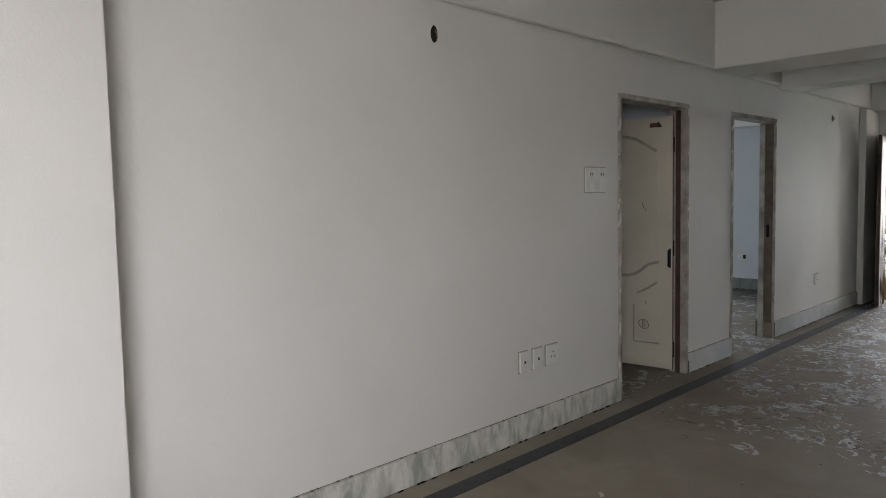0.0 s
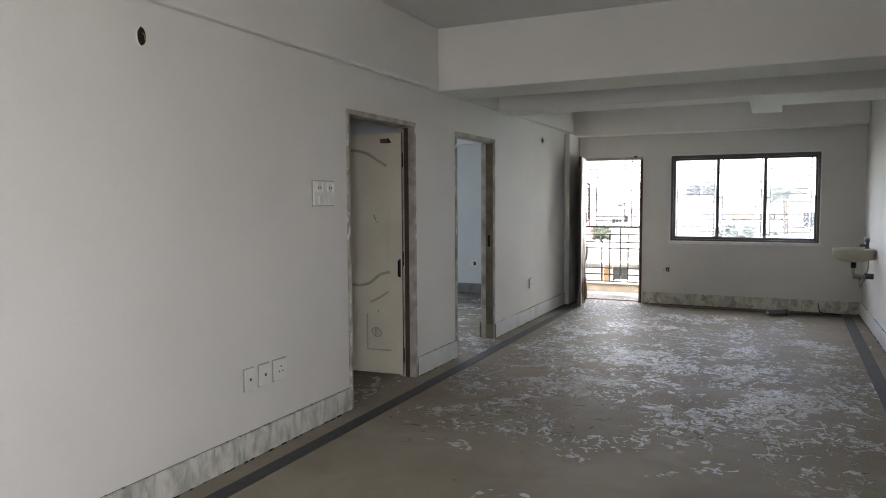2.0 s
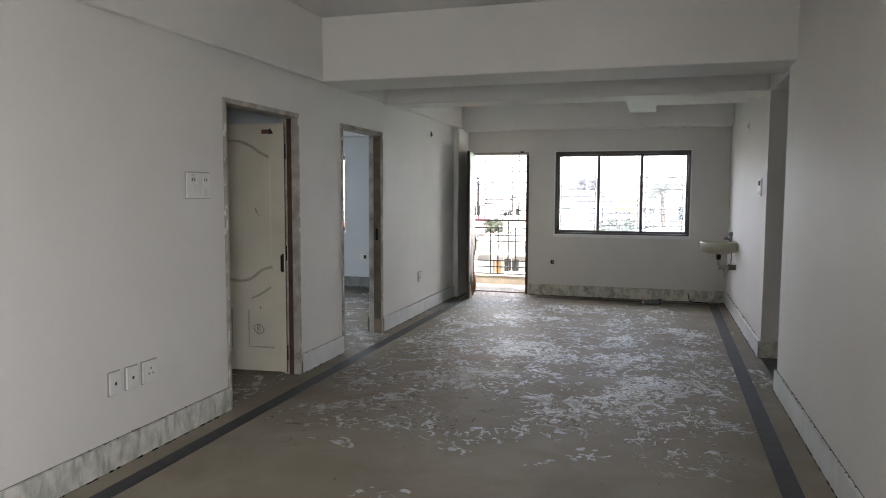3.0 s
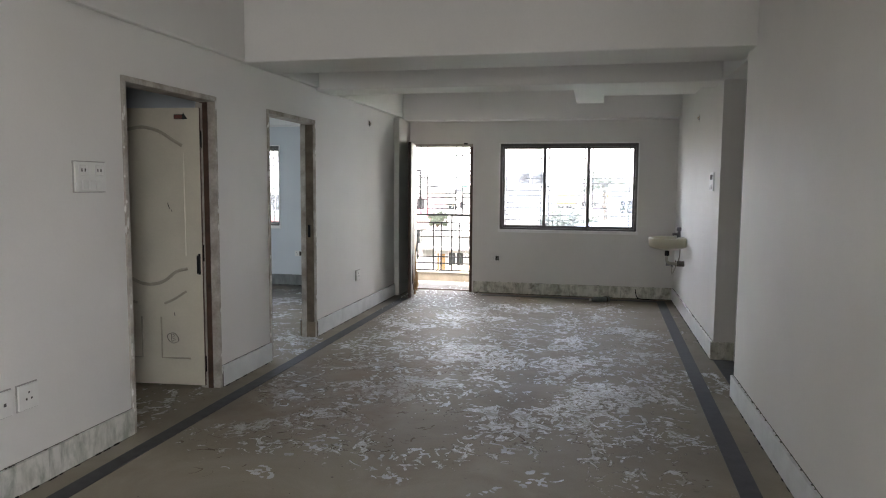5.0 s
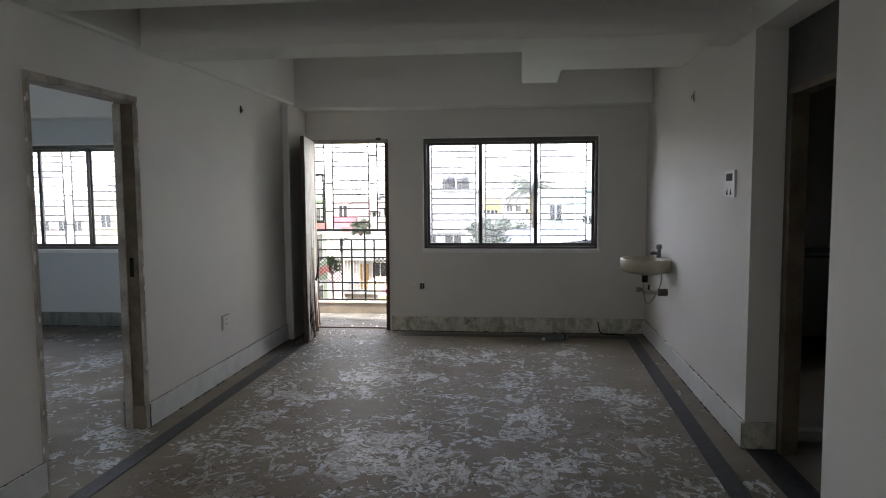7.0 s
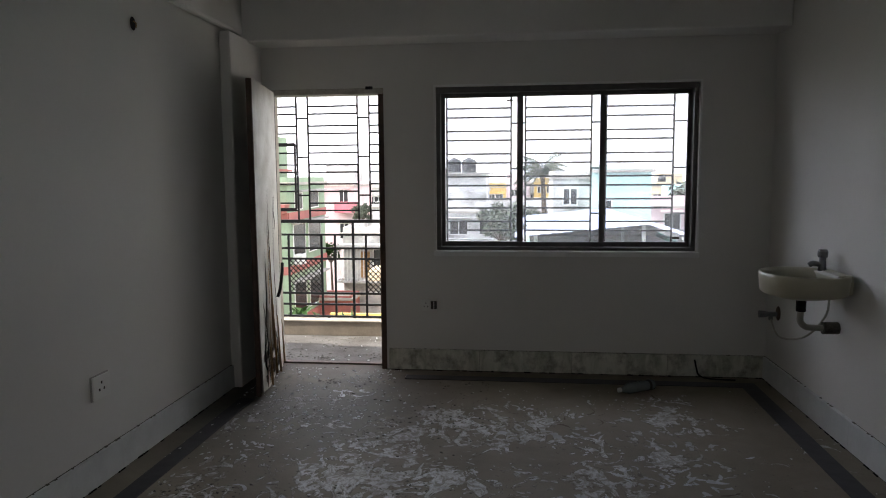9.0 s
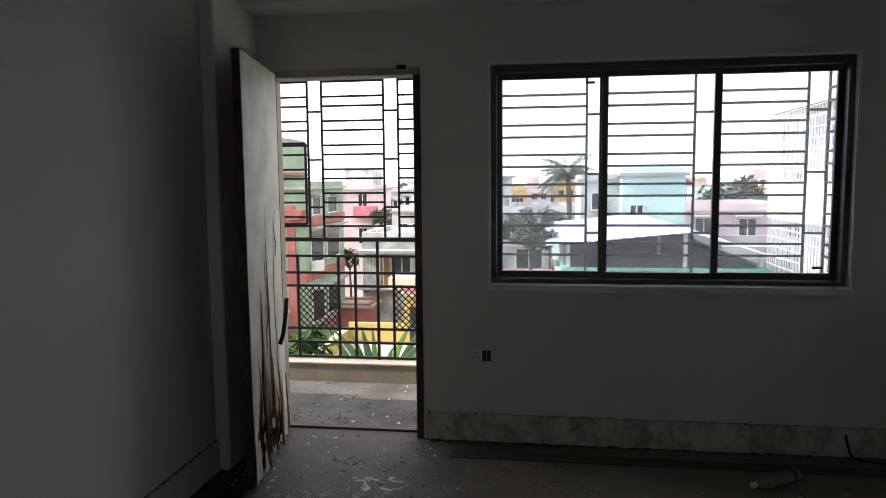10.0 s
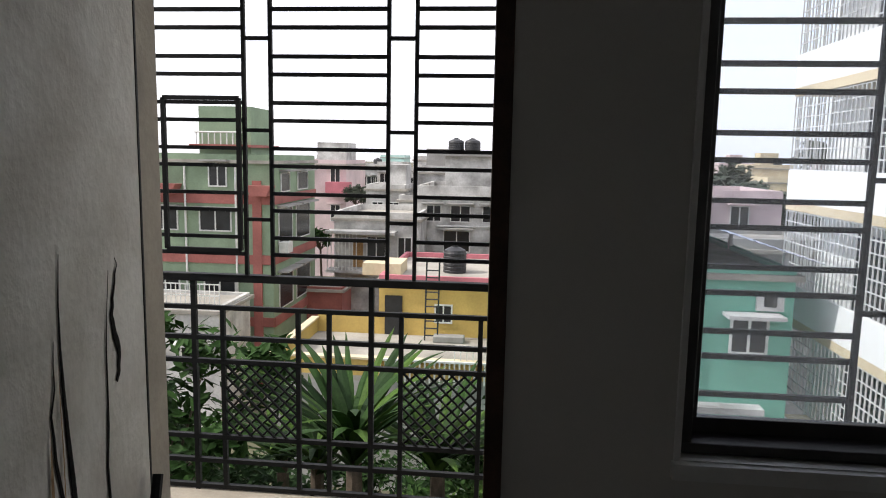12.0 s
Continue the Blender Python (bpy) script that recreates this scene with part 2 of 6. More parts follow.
PLASTIC = mat("white_switch_plastic", (0.76, 0.755, 0.73), 0.4, 0.03, 12, 90, 0.03)
DARKHOLE = mat("dark_cavity", (0.012, 0.011, 0.01), 0.95, 0.3, 40, 90, 0.5)
CERAMIC = mat("ivory_ceramic", (0.46, 0.43, 0.325), 0.28, 0.03, 6, 60, 0.02)
CHROME = mat("dull_chrome", (0.28, 0.28, 0.29), 0.28, 0.1, 20, 90, 0.03, metal=1.0)
PVC = mat("grey_white_pipe", (0.42, 0.40, 0.34), 0.4, 0.1, 20, 90, 0.05)
STONE = mat("pale_stone", (0.58, 0.56, 0.50), 0.55, 0.12, 8, 70, 0.15)
# near-black stands in for the shade inside splits and open joints
SHADOWGAP = mat("shadow_gap_black", (0.012, 0.010, 0.009), 0.95, 0.2, 20, 80, 0.2, spec=0.1)
KERBTOP = mat("worn_cream_paint", (0.44, 0.39, 0.32), 0.7, 0.12, 6, 60, 0.2)
# tan darkened for the shade on the kerb's front; also on a stone block
KERB = mat("dirty_tan_kerb_shade", (0.30, 0.245, 0.185), 0.85, 0.15, 5, 50, 0.25)
BALCONYFLOOR = mat("dirty_balcony_screed", (0.16, 0.15, 0.14), 0.9, 0.25, 4, 45, 0.35, tint=(0.075, 0.065, 0.056))
CONCRETE = mat("dusty_concrete", (0.29, 0.27, 0.24), 0.85, 0.22, 5, 60, 0.35)
# near-black colour stands in for the gloom of the unlit side room
ROOMSHADE = mat("side_room_shade", (0.06, 0.055, 0.055), 0.5, 0.2, 6, 60, 0.1)
GLASS = glass_material("window_glass", (0.885, 0.915, 0.96), film_amount=0.065)
CLEARPLASTIC = mat("cloudy_bottle_plastic", (0.36, 0.40, 0.42), 0.25, 0.08, 20, 80, 0.05)
CLEARPLASTIC.node_tree.nodes["Principled BSDF"].inputs["Transmission Weight"].default_value = 0.45
RED = mat("red_mark", (0.22, 0.07, 0.05), 0.6)
INK = mat("ink_mark", (0.05, 0.045, 0.04), 0.8)

# ---- mesh helpers ----
PLACE = {}


def box(bm, x0, x1, y0, y1, z0, z1):
    v = [bm.verts.new((x, y, z)) for x in (x0, x1) for y in (y0, y1) for z in (z0, z1)]
    for f in ((0, 1, 3, 2), (4, 6, 7, 5), (0, 4, 5, 1), (2, 3, 7, 6), (0, 2, 6, 4), (1, 5, 7, 3)):
        bm.faces.new([v[i] for i in f])
    return bm


def boxes(*dims, bevel=0.0):
    bm = bmesh.new()
    for d in dims:
        box(bm, *d)
    if bevel:
        bmesh.ops.bevel(bm, geom=bm.edges[:], offset=bevel, segments=2, profile=0.5, affect="EDGES")
    return bm


def lathe(profile, n=28):
    """A turned shape about the z axis from (radius, height) pairs."""
    bm = bmesh.new()
    rings = [[bm.verts.new((r * math.cos(2 * math.pi * i / n), r * math.sin(2 * math.pi * i / n), z)) for i in range(n)] for r, z in profile]
    for a, c in zip(rings, rings[1:]):
        for i in range(n):
            bm.faces.new((a[i], a[(i + 1) % n], c[(i + 1) % n], c[i]))
    bm.faces.new(rings[0][::-1])
    bm.faces.new(rings[-1])
    return bm


def tube(bm, pts, r, n=8):
    """A round bar through the given points."""
    pts = [Vector(p) for p in pts]
    rings = []
    for i, p in enumerate(pts):
        d = (pts[min(i + 1, len(pts) - 1)] - pts[max(i - 1, 0)]).normalized()
        u = d.orthogonal().normalized() if i == 0 else (u - d * u.dot(d)).normalized()
        w = d.cross(u)
        rr = r[i] if isinstance(r, (list, tuple)) else r
        rings.append([bm.verts.new(p + rr * (u * math.cos(2 * math.pi * k / n) + w * math.sin(2 * math.pi * k / n))) for k in range(n)])
    for a, c in zip(rings, rings[1:]):
        for k in range(n):
            bm.faces.new((a[k], a[(k + 1) % n], c[(k + 1) % n], c[k]))
    bm.faces.new(rings[0][::-1])
    bm.faces.new(rings[-1])
    return bm


def bend(pts, steps=8):
    """A smooth line through the points."""
    p = [Vector(q) for q in pts]
    p = [2 * p[0] - p[1], *p, 2 * p[-1] - p[-2]]
    out = []
    for i in range(1, len(p) - 2):
        for s in range(steps):
            t = s / steps
            out.append(0.5 * (2 * p[i] + (p[i + 1] - p[i - 1]) * t + (2 * p[i - 1] - 5 * p[i] + 4 * p[i + 1] - p[i + 2]) * t * t + (3 * p[i] - p[i - 1] - 3 * p[i + 1] + p[i + 2]) * t ** 3))
    return [*out, p[-2]]


def mesh_of(name, bm, material, smooth=False):
    me = bpy.data.meshes.new(name)
    bmesh.ops.recalc_face_normals(bm, faces=bm.faces[:])
    bm.to_mesh(me)
    bm.free()
    me.materials.append(material)
    if smooth:
        for f in me.polygons:
            f.use_smooth = True
    return me


def thing(name, at, label, category, group="", turn=0.0, kind=""):
    """An empty at the base of a thing with parts."""
    ob = new(name)
    ob.matrix_world = pose(*at, 0, 0, turn)
    PLACE[ob] = ob.matrix_world.copy()
    return tagged(ob, label, category, group, kind)


def part(name, bm, material, parent, label="", smooth=False, local=False):
    """One mesh under a thing or a part; world coordinates unless local."""
    if not local:
        bm.transform(PLACE[parent].inverted())
    ob = new(name, mesh_of(name, bm, material, smooth))
    ob.parent = parent
    PLACE[ob] = PLACE[parent]
    return tagged(ob, label) if label else ob


def solid(name, bm, material, label, category, kind="", group="", smooth=False):
    ob = new(name, mesh_of(name, bm, material, smooth))
    PLACE[ob] = Matrix.Identity(4)
    return tagged(ob, label, category, group, kind)


def pieces(name, parent, me, places):
    """Alike pieces on one mesh under a parent, at world matrices."""
    inv = PLACE[parent].inverted()
    for m in places:
        ob = new(name, me)
        ob.parent = parent
        ob.matrix_local = inv @ m


def wall(name, label, x0, x1, y0, y1, z0, z1, openings=(), material=None):
    """A wall along x or y with openings (from, to, sill, head) that go through it."""
    bm = bmesh.new()
    along_x = x1 - x0 > y1 - y0
    a, b = (x0, x1) if along_x else (y0, y1)
    at = a
    spans = []
    for o0, o1, s, h in sorted(openings):
        spans += [(at, o0, z0, z1), (o0, o1, z0, s), (o0, o1, h, z1)]
        at = o1
    spans.append((at, b, z0, z1))
    for p, q, lo, hi in spans:
        if q - p > 1e-4 and hi - lo > 1e-4:
            box(bm, *((p, q, y0, y1) if along_x else (x0, x1, p, q)), lo, hi)
    return solid(name, bm, material or WALL, label, "wall", "structure")


# ---- the structure ----
XL, XR, YN, H = -2.45, 1.225, 10.04, 2.93
D1, D2 = (4.0, 5.015), (5.80, 6.80)
OPEN = (5.66, 6.76)
XE = 1.195
BDOOR = (-2.35, -1.475)
WIN = (-1.096, 0.731, 0.890, 2.064)
BWIN = (-6.12, -4.37, 0.875, 2.05)
BEAM = 2.385
KWIN = (1.70, 2.22, 1.30, 2.06)

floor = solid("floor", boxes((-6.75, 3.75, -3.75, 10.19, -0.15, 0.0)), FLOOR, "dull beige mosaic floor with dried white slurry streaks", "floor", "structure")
ceiling = solid("ceiling", boxes((-6.75, 3.75, -3.75, 10.19, H, H + 0.12)), CEIL, "plain white painted concrete ceiling", "ceiling", "structure")
wall_west = wall("wall_west", "white painted plaster wall with two doorways", XL - 0.15, XL, -3.6, YN, 0, H, [(*D1, 0, 2.10), (*D2, 0, 2.10)])
wall_east = wall("wall_east", "white painted plaster wall with an open passage", XR, XR + 0.175, OPEN[0], YN, 0, H, [(*OPEN, 0, BEAM)])
wall_east_near = wall("wall_east_near", "white painted plaster wall along the hall", XE, XR + 0.175, -3.6, OPEN[0], 0, H, [(-2.9, -0.9, 0.9, 2.1)])
wall_north = wall("wall_north", "white painted window wall with a balcony doorway", XL - 0.075, 3.75, YN, YN + 0.15, 0, H, [(*BDOOR, 0, 2.065), WIN, KWIN])
wall_bedroom_north = wall("wall_bedroom_north", "pale bluish painted window wall of the bedroom", -6.75, XL - 0.075, YN, YN + 0.15, 0, H, [BWIN], material=ROOMWALL)
wall_south = wall("wall_south", "white painted plaster end wall", -6.75, XR + 0.175, -3.75, -3.6, 0, H)
wall_far_west = wall("wall_far_west", "white painted outer wall of the bedrooms", -6.75, -6.60, -3.6, YN, 0, H, [(6.4, 7.2, 1.1, 2.0)], material=ROOMWALL)
# added slab out of view; it only blocks direct sun into the bedroom
solid("trim_sun_block", boxes((-8.15, -6.75, 5.6, 8.0, 2.12, 2.22)), CONCRETE, "unseen concrete slab added to keep sun out of the bedroom", "sunshade", "structure")
wall_bedrooms = wall("wall_bedrooms", "white painted partition between two bedrooms", -6.60, XL - 0.15, 5.25, 5.38, 0, H, material=ROOMWALL)
wall_room_south = wall("wall_room_south", "white painted partition of the first bedroom", -6.60, XL - 0.15, 1.20, 1.32, 0, H)
wall_kitchen_east = wall("wall_kitchen_east", "outer wall of the unlit side room, darkness put into its colour", 3.60, 3.75, 4.70, YN, 0, H, material=ROOMSHADE)
wall_kitchen_south = wall("wall_kitchen_south", "partition of the unlit side room, darkness put into its colour", XR + 0.175, 3.60, 4.70, 4.82, 0, H, material=ROOMSHADE)
wall_kitchen_door = wall("wall_kitchen_door", "thin partition with the side room doorway, darkness put into its colour", XR + 0.175, XR + 0.255, 4.82, YN, 0, H, [(5.79, 6.70, 0, 2.05)], material=ROOMSHADE)
solid("wall_base", boxes((-6.75, 3.75, -3.75, 10.19, -9.5, -0.15)), CONCRETE, "storeys of the building below the flat", "wall", "structure")

col = solid("column_corner", boxes((XL, XL + 0.075, 9.48, YN, 0, BEAM), bevel=0.012), WALL, "slim white painted corner column", "column", "structure")
solid("column_near", boxes((XL, XL + 0.15, -0.25, 0.68, 0, BEAM)), WALL, "white painted column proud of the wall", "column", "structure")
solid("beam_west", boxes((XL, XL + 0.05, -3.6, 5.38, 2.40, H), (XL, XL + 0.05, 5.95, 6.82, 2.40, H), (XL, XL + 0.05, 7.22, 9.78, 2.40, H), bevel=0.022), WALL, "white painted beam along the wall", "beam", "structure")
solid("beam_1", boxes((XL, XR, 5.38, 5.95, 2.40, H), bevel=0.012), CEIL, "white painted concrete cross beam", "beam", "structure")
solid("beam_2", boxes((XL, XR, 6.82, 7.22, BEAM, H), bevel=0.012), CEIL, "white painted concrete cross beam", "beam", "structure")
solid("beam_3", boxes((XL, XR, 9.78, YN, 2.365, H), bevel=0.012), CEIL, "white painted concrete beam above the window", "beam", "structure")
solid("soffit", boxes((-0.06, 0.262, 7.22, 9.28, 2.50, H), (0.262, XR, 7.22, 8.60, 2.50, H)), CEIL, "lowered white painted soffit under the ceiling", "soffit", "structure")
solid("beam_bedroom", boxes((-6.60, XL - 0.15, 9.78, YN, 2.33, H)), CEIL, "white painted beam above the bedroom window", "beam", "structure")
solid("trim_reveal", boxes((XR + 0.002, XR + 0.173, OPEN[0] + 0.002, OPEN[1] - 0.024, 0.0, 0.005)), BAND, "dark granite threshold strip", "threshold", "structure")
bm = boxes((-2.295, -2.195, -3.4, 9.25, 0.0, 0.004), (-1.30, 1.002, 9.785, 9.885, 0.0, 0.004))
# the strip by the passage runs a little askew, as the wall beside it does
band = boxes((0.0, 0.105, -3.4, 9.885, 0.0, 0.004))
for w in band.verts:
    w.co.x += 0.922 + 0.0135 * (w.co.y - 3.9)
spare = bpy.data.meshes.new("strip")
band.to_mesh(spare)
band.free()
bm.from_mesh(spare)
bpy.data.meshes.remove(spare)
solid("trim_floor", bm, BAND, "dark granite border band in the floor", "border", "structure")


def skirting(name, label, x0, x1, y0, y1, material, length=0.62):
    """A run of skirting: a mortar bed and single stone tiles with open joints."""
    along_x = x1 - x0 > y1 - y0
    run = thing(name, ((x0 + x1) / 2, (y0 + y1) / 2, 0), label, "baseboard", kind="structure")
    a, b = (x0, x1) if along_x else (y0, y1)
    s = 0.004
    bed = boxes((x0, x1, y0 + (s if along_x else 0), y1 - (s if along_x else 0), 0, 0.150)) if along_x else boxes((x0 + s, x1 - s, y0, y1, 0, 0.150))
    part("mortar_bed", bed, MORTAR, run)
    j = 0.0045
    part("top_joint", boxes((x0, x1, y1 - j, y1, 0.150, 0.1578)) if along_x else boxes((x0, x0 + j, y0, y1, 0.150, 0.1578) if x0 < 0 else (x1 - j, x1, y0, y1, 0.150, 0.1578)), MORTAR, run, "dark open joint against the wall")
    r = random.Random(name)
    lumps, q = bmesh.new(), a
    face = (y1 - 0.012, y1 - 0.001) if along_x else ((x0 + 0.001, x0 + 0.012) if x0 < 0 else (x1 - 0.012, x1 - 0.001))
    while q < b - 0.05:
        q += r.expovariate(11)
        w, h = r.uniform(0.004, 0.018), r.uniform(0.1575, 0.1615)
        box(lumps, *((q, q + w, *face) if along_x else (*face, q, q + w)), 0.153, h)
    part("mortar_lumps", lumps, MORTAR, run, "crumbled dark mortar on the top edge")
    foot, q = bmesh.new(), a
    front = (y0 - 0.004, y0 + 0.002) if along_x else ((x1 - 0.002, x1 + 0.004) if x0 < 0 else (x0 - 0.004, x0 + 0.002))
    while q < b - 0.07:
        q += r.expovariate(14)
        w = r.uniform(0.008, 0.055)
        if q + w < b:
            box(foot, *((q, q + w, *front) if along_x else (*front, q, q + w)), 0.0, r.uniform(0.004, 0.009))
        q += w
    part("foot_joint", foot, SHADOWGAP, run, "dark crumbled joint at the floor")
    n = max(1, round((b - a) / length))
    step = (b - a) / n
    half = step / 2 - 0.0012
    t = ((y1 - y0) if along_x else (x1 - x0)) / 2
    bm = boxes((-half, half, -t, t, 0.004, 0.155)) if along_x else boxes((-t, t, -half, half, 0.004, 0.155))
    me = mesh_of("skirting_tile", bm, material)
    mid = (y0 + y1) / 2 if along_x else (x0 + x1) / 2
    pieces("skirting_tile", run, me, [pose(*((a + step * (i + 0.5), mid) if along_x else (mid, a + step * (i + 0.5))), random.uniform(0, 0.003)) for i in range(n)])
    return run


T = 0.022
skirting("baseboard_1", "veined white marble skirting with dirty joints", XL, XL + T, 0.68, D1[0], MARBLE)
skirting("baseboard_2", "white painted skirting between the doorways", XL, XL + T, D1[1], D2[0], PAINTED)
skirting("baseboard_3", "white painted skirting with a dark top joint", XL, XL + T, D2[1], 9.48, PAINTED)
skirting("baseboard_4", "greenish marble skirting below the window", BDOOR[1] + 0.02, XR, YN - T, YN, MARBLE_GREEN)
skirting("baseboard_5", "white painted skirting by the washbasin", XR - T, XR, OPEN[1], YN - T, PAINTED)
skirting("baseboard_6", "greenish marble skirting in the passage reveal", XR - T, XR + 0.165, OPEN[1] - T, OPEN[1], MARBLE_GREEN, 0.4)
skirting("baseboard_7", "white painted skirting along the wall", XE - T, XE, -3.6, OPEN[0], PAINTED)
skirting("baseboard_8", "grey marble skirting in the bedroom", -6.6, XL - 0.15, YN - T, YN, MARBLE_GREY)
skirting("baseboard_9", "grey marble skirting of the doorway reveal", XL - 0.17, XL - 0.15, D2[1] + 0.0, YN - T, MARBLE_GREY)


# ---- doorways ----
def door_frame(name, y0, y1, head, x0, x1, label, material=FRAME, w=0.035):
    f = thing(name, ((x0 + x1) / 2, (y0 + y1) / 2, 0), label, "door frame", kind="structure")
    part("jamb", boxes((x0, x1, y0, y0 + w, 0, head - w), bevel=0.004), material, f)
    part("jamb", boxes((x0, x1, y1 - w, y1, 0, head - w), bevel=0.004), material, f)
    part("head", boxes((x0, x1, y0, y1, head - w, head), bevel=0.004), material, f)
    part("stop", boxes((x0, x0 + 0.05, y1 - w - 0.012, y1 - w, 0, head - w - 0.012), bevel=0.002), material, f)
    return f


f1 = door_frame("door_1", *D1, 2.10, XL - 0.13, XL + 0.012, "unpainted worn wooden door frame with plaster stains")
f2 = door_frame("door_2", *D2, 2.10, XL - 0.13, XL + 0.012, "unpainted worn wooden door frame without a leaf")
f3 = door_frame("door_3", 5.79, 6.70, 2.05, XR + 0.165, XR + 0.262, "dark olive-brown wooden door frame of the side room", LINING)
for z in (0.18, 0.99, 1.80):
    h = part("hinge", boxes((XL - 0.115, XL - 0.085, D1[1] - 0.055, D1[1] - 0.035, z - 0.06, z + 0.06), bevel=0.003), BLACK, f1, "black steel butt hinge")
part("rebate", boxes((XL - 0.10, XL - 0.042, D1[1] - 0.041, D1[1] - 0.0352, 0, 2.06)), BROWN, f1, "bare brown rebate of the frame")
part("jamb_lining", boxes((XL - 0.125, XL - 0.004, D2[1] - 0.0385, D2[1] - 0.0352, 0.15, 2.055)), LINING, f2, "dark olive-brown bare wood lining")
part("strike_plate", boxes((XL - 0.06, XL - 0.035, D2[1] - 0.0415, D2[1] - 0.0386, 0.98, 1.10)), BLACK, f2)
part("kerb", boxes((XL - 0.14, XL + 0.004, D2[1] - 0.046, D2[1] + 0.0, 0.0, 0.15), bevel=0.004), KERB, f2, "stone block at the foot of the frame")
# plaster smears on the frames
for f, ys in ((f1, (D1[0] + 0.004, D1[1] - 0.004)), (f2, (D2[0] + 0.004, D2[1] - 0.004))):
    bm = bmesh.new()
    for k in range(26):
        y = random.choice(ys) + random.uniform(-0.012, 0.012)
        z, s = random.uniform(0.1, 2.05), random.uniform(0.006, 0.016)
        bmesh.ops.create_icosphere(bm, subdivisions=1, radius=1.0, matrix=Matrix.Translation((XL + 0.012, y, z)) @ Matrix.Diagonal((0.004, s * 0.7, s * random.uniform(1, 2.6), 1)))
    part("plaster_splash", bm, WALL, f, "dried lumps of white plaster")


def moulding(points, r=0.008):
    bm = bmesh.new()
    tube(bm, bend(points, 6), r, 8)
    for w in bm.verts:
        w.co.y *= 0.75
    return bm


def bedroom_door():
    """Moulded cream leaf, standing open into the room; local x runs from the hinge along the leaf, y is its near face."""
    d = thing("bedroom_door", (XL - 0.095, D1[1] - 0.06, 0.02), "cream moulded panel door standing open", "door", turn=185.5)
    L, Z = 0.88, 2.0
    part("leaf", boxes((0.0, L, -0.035, 0.0, 0, Z), bevel=0.002), CREAM, d, local=True)
    part("edge_band", boxes((-0.004, 0.0, -0.035, 0.0, 0, Z)), BROWN, d, "bare brown timber edge", local=True)
    y = 0.0
    crest = [(0.13, y, 1.735), (0.20, y, 1.775), (0.30, y, 1.835), (0.40, y, 1.864), (0.48, y, 1.862), (0.58, y, 1.835), (0.68, y, 1.775), (0.75, y, 1.735)]
    wave = [(0.11, y, 0.858), (0.20, y, 0.832), (0.29, y, 0.765), (0.38, y, 0.738), (0.47, y, 0.745), (0.57, y, 0.79), (0.67, y, 0.835), (0.77, y, 0.858)]
    part("upper_moulding", moulding(crest, 0.012), GROOVE, d, "raised wavy moulding with dust on it", local=True)
    part("middle_moulding", moulding(wave, 0.012), GROOVE, d, "raised wavy moulding with dust on it", local=True)
    for edge in (0.125, 0.755):
        bm = bmesh.new()
        tube(bm, [(edge, y, 0.95), (edge, y, 1.68)], 0.006, 8)
        part("side_moulding", bm, CREAM, d, local=True)
    for inner, outer in ((0.325, 0.105), (0.475, 0.78)):
        m1 = (inner + outer) / 2
        bm = bmesh.new()
        tube(bm, bend([(outer + 0.02, y, 0.692), (m1, y, 0.635), (inner - 0.03 * (1 if inner > outer else -1), y, 0.598)], 5), 0.009, 8)
        tube(bm, [(inner, y, 0.50), (inner, y, 0.197), (outer, y, 0.197)], 0.007, 8)
        for w in bm.verts:
            w.co.y *= 0.8
        part("lower_moulding", bm, GROOVE, d, "raised lower panel moulding", local=True)
    bm = boxes((0.012, 0.030, 0.0, 0.005, 0.815, 0.965), (0.014, 0.028, 0.005, 0.022, 0.835, 0.847), (0.014, 0.028, 0.005, 0.022, 0.93, 0.942), (0.013, 0.029, 0.020, 0.030, 0.825, 0.955), bevel=0.002)
    part("handle", bm, BLACK, d, "black pull handle", local=True)
    part("sticker", boxes((0.125, 0.182, 0.0, 0.0015, 1.925, 1.950)), RED, d, "small red paper sticker", local=True)
    part("sticker_edge", boxes((0.120, 0.187, 0.0, 0.0012, 1.921, 1.954)), INK, d, local=True)
    bm = bmesh.new()
    v = [bm.verts.new(p) for p in ((0.085, 0.002, 1.922), (0.125, 0.002, 1.918), (0.118, 0.002, 1.968))]
    bm.faces.new(v)
    part("mark", bm, INK, d, "black painted mark", local=True)
    bm = bmesh.new()
    tube(bm, [(0.238 + 0.042 * math.cos(a * 0.5) * (1 + 0.2 * math.sin(a)), 0.001, 0.345 + 0.038 * math.sin(a * 0.5)) for a in range(14)], 0.0022, 5)
    tube(bm, bend([(0.248, 0.001, 0.318), (0.248, 0.001, 0.372), (0.226, 0.001, 0.362), (0.248, 0.001, 0.348), (0.222, 0.001, 0.335), (0.248, 0.001, 0.318)], 5), 0.002, 5)
    tube(bm, [(0.252, 0.001, 1.33), (0.236, 0.001, 1.285)], 0.003, 5)
    tube(bm, [(0.224, 0.001, 1.28), (0.218, 0.001, 1.265)], 0.0025, 5)
    tube(bm, [(0.222, 0.001, 0.535), (0.219, 0.001, 0.51)], 0.0025, 5)
    part("scribble", bm, INK, d, "pencil scribble and scratches", local=True)
    return d


bedroom_door()


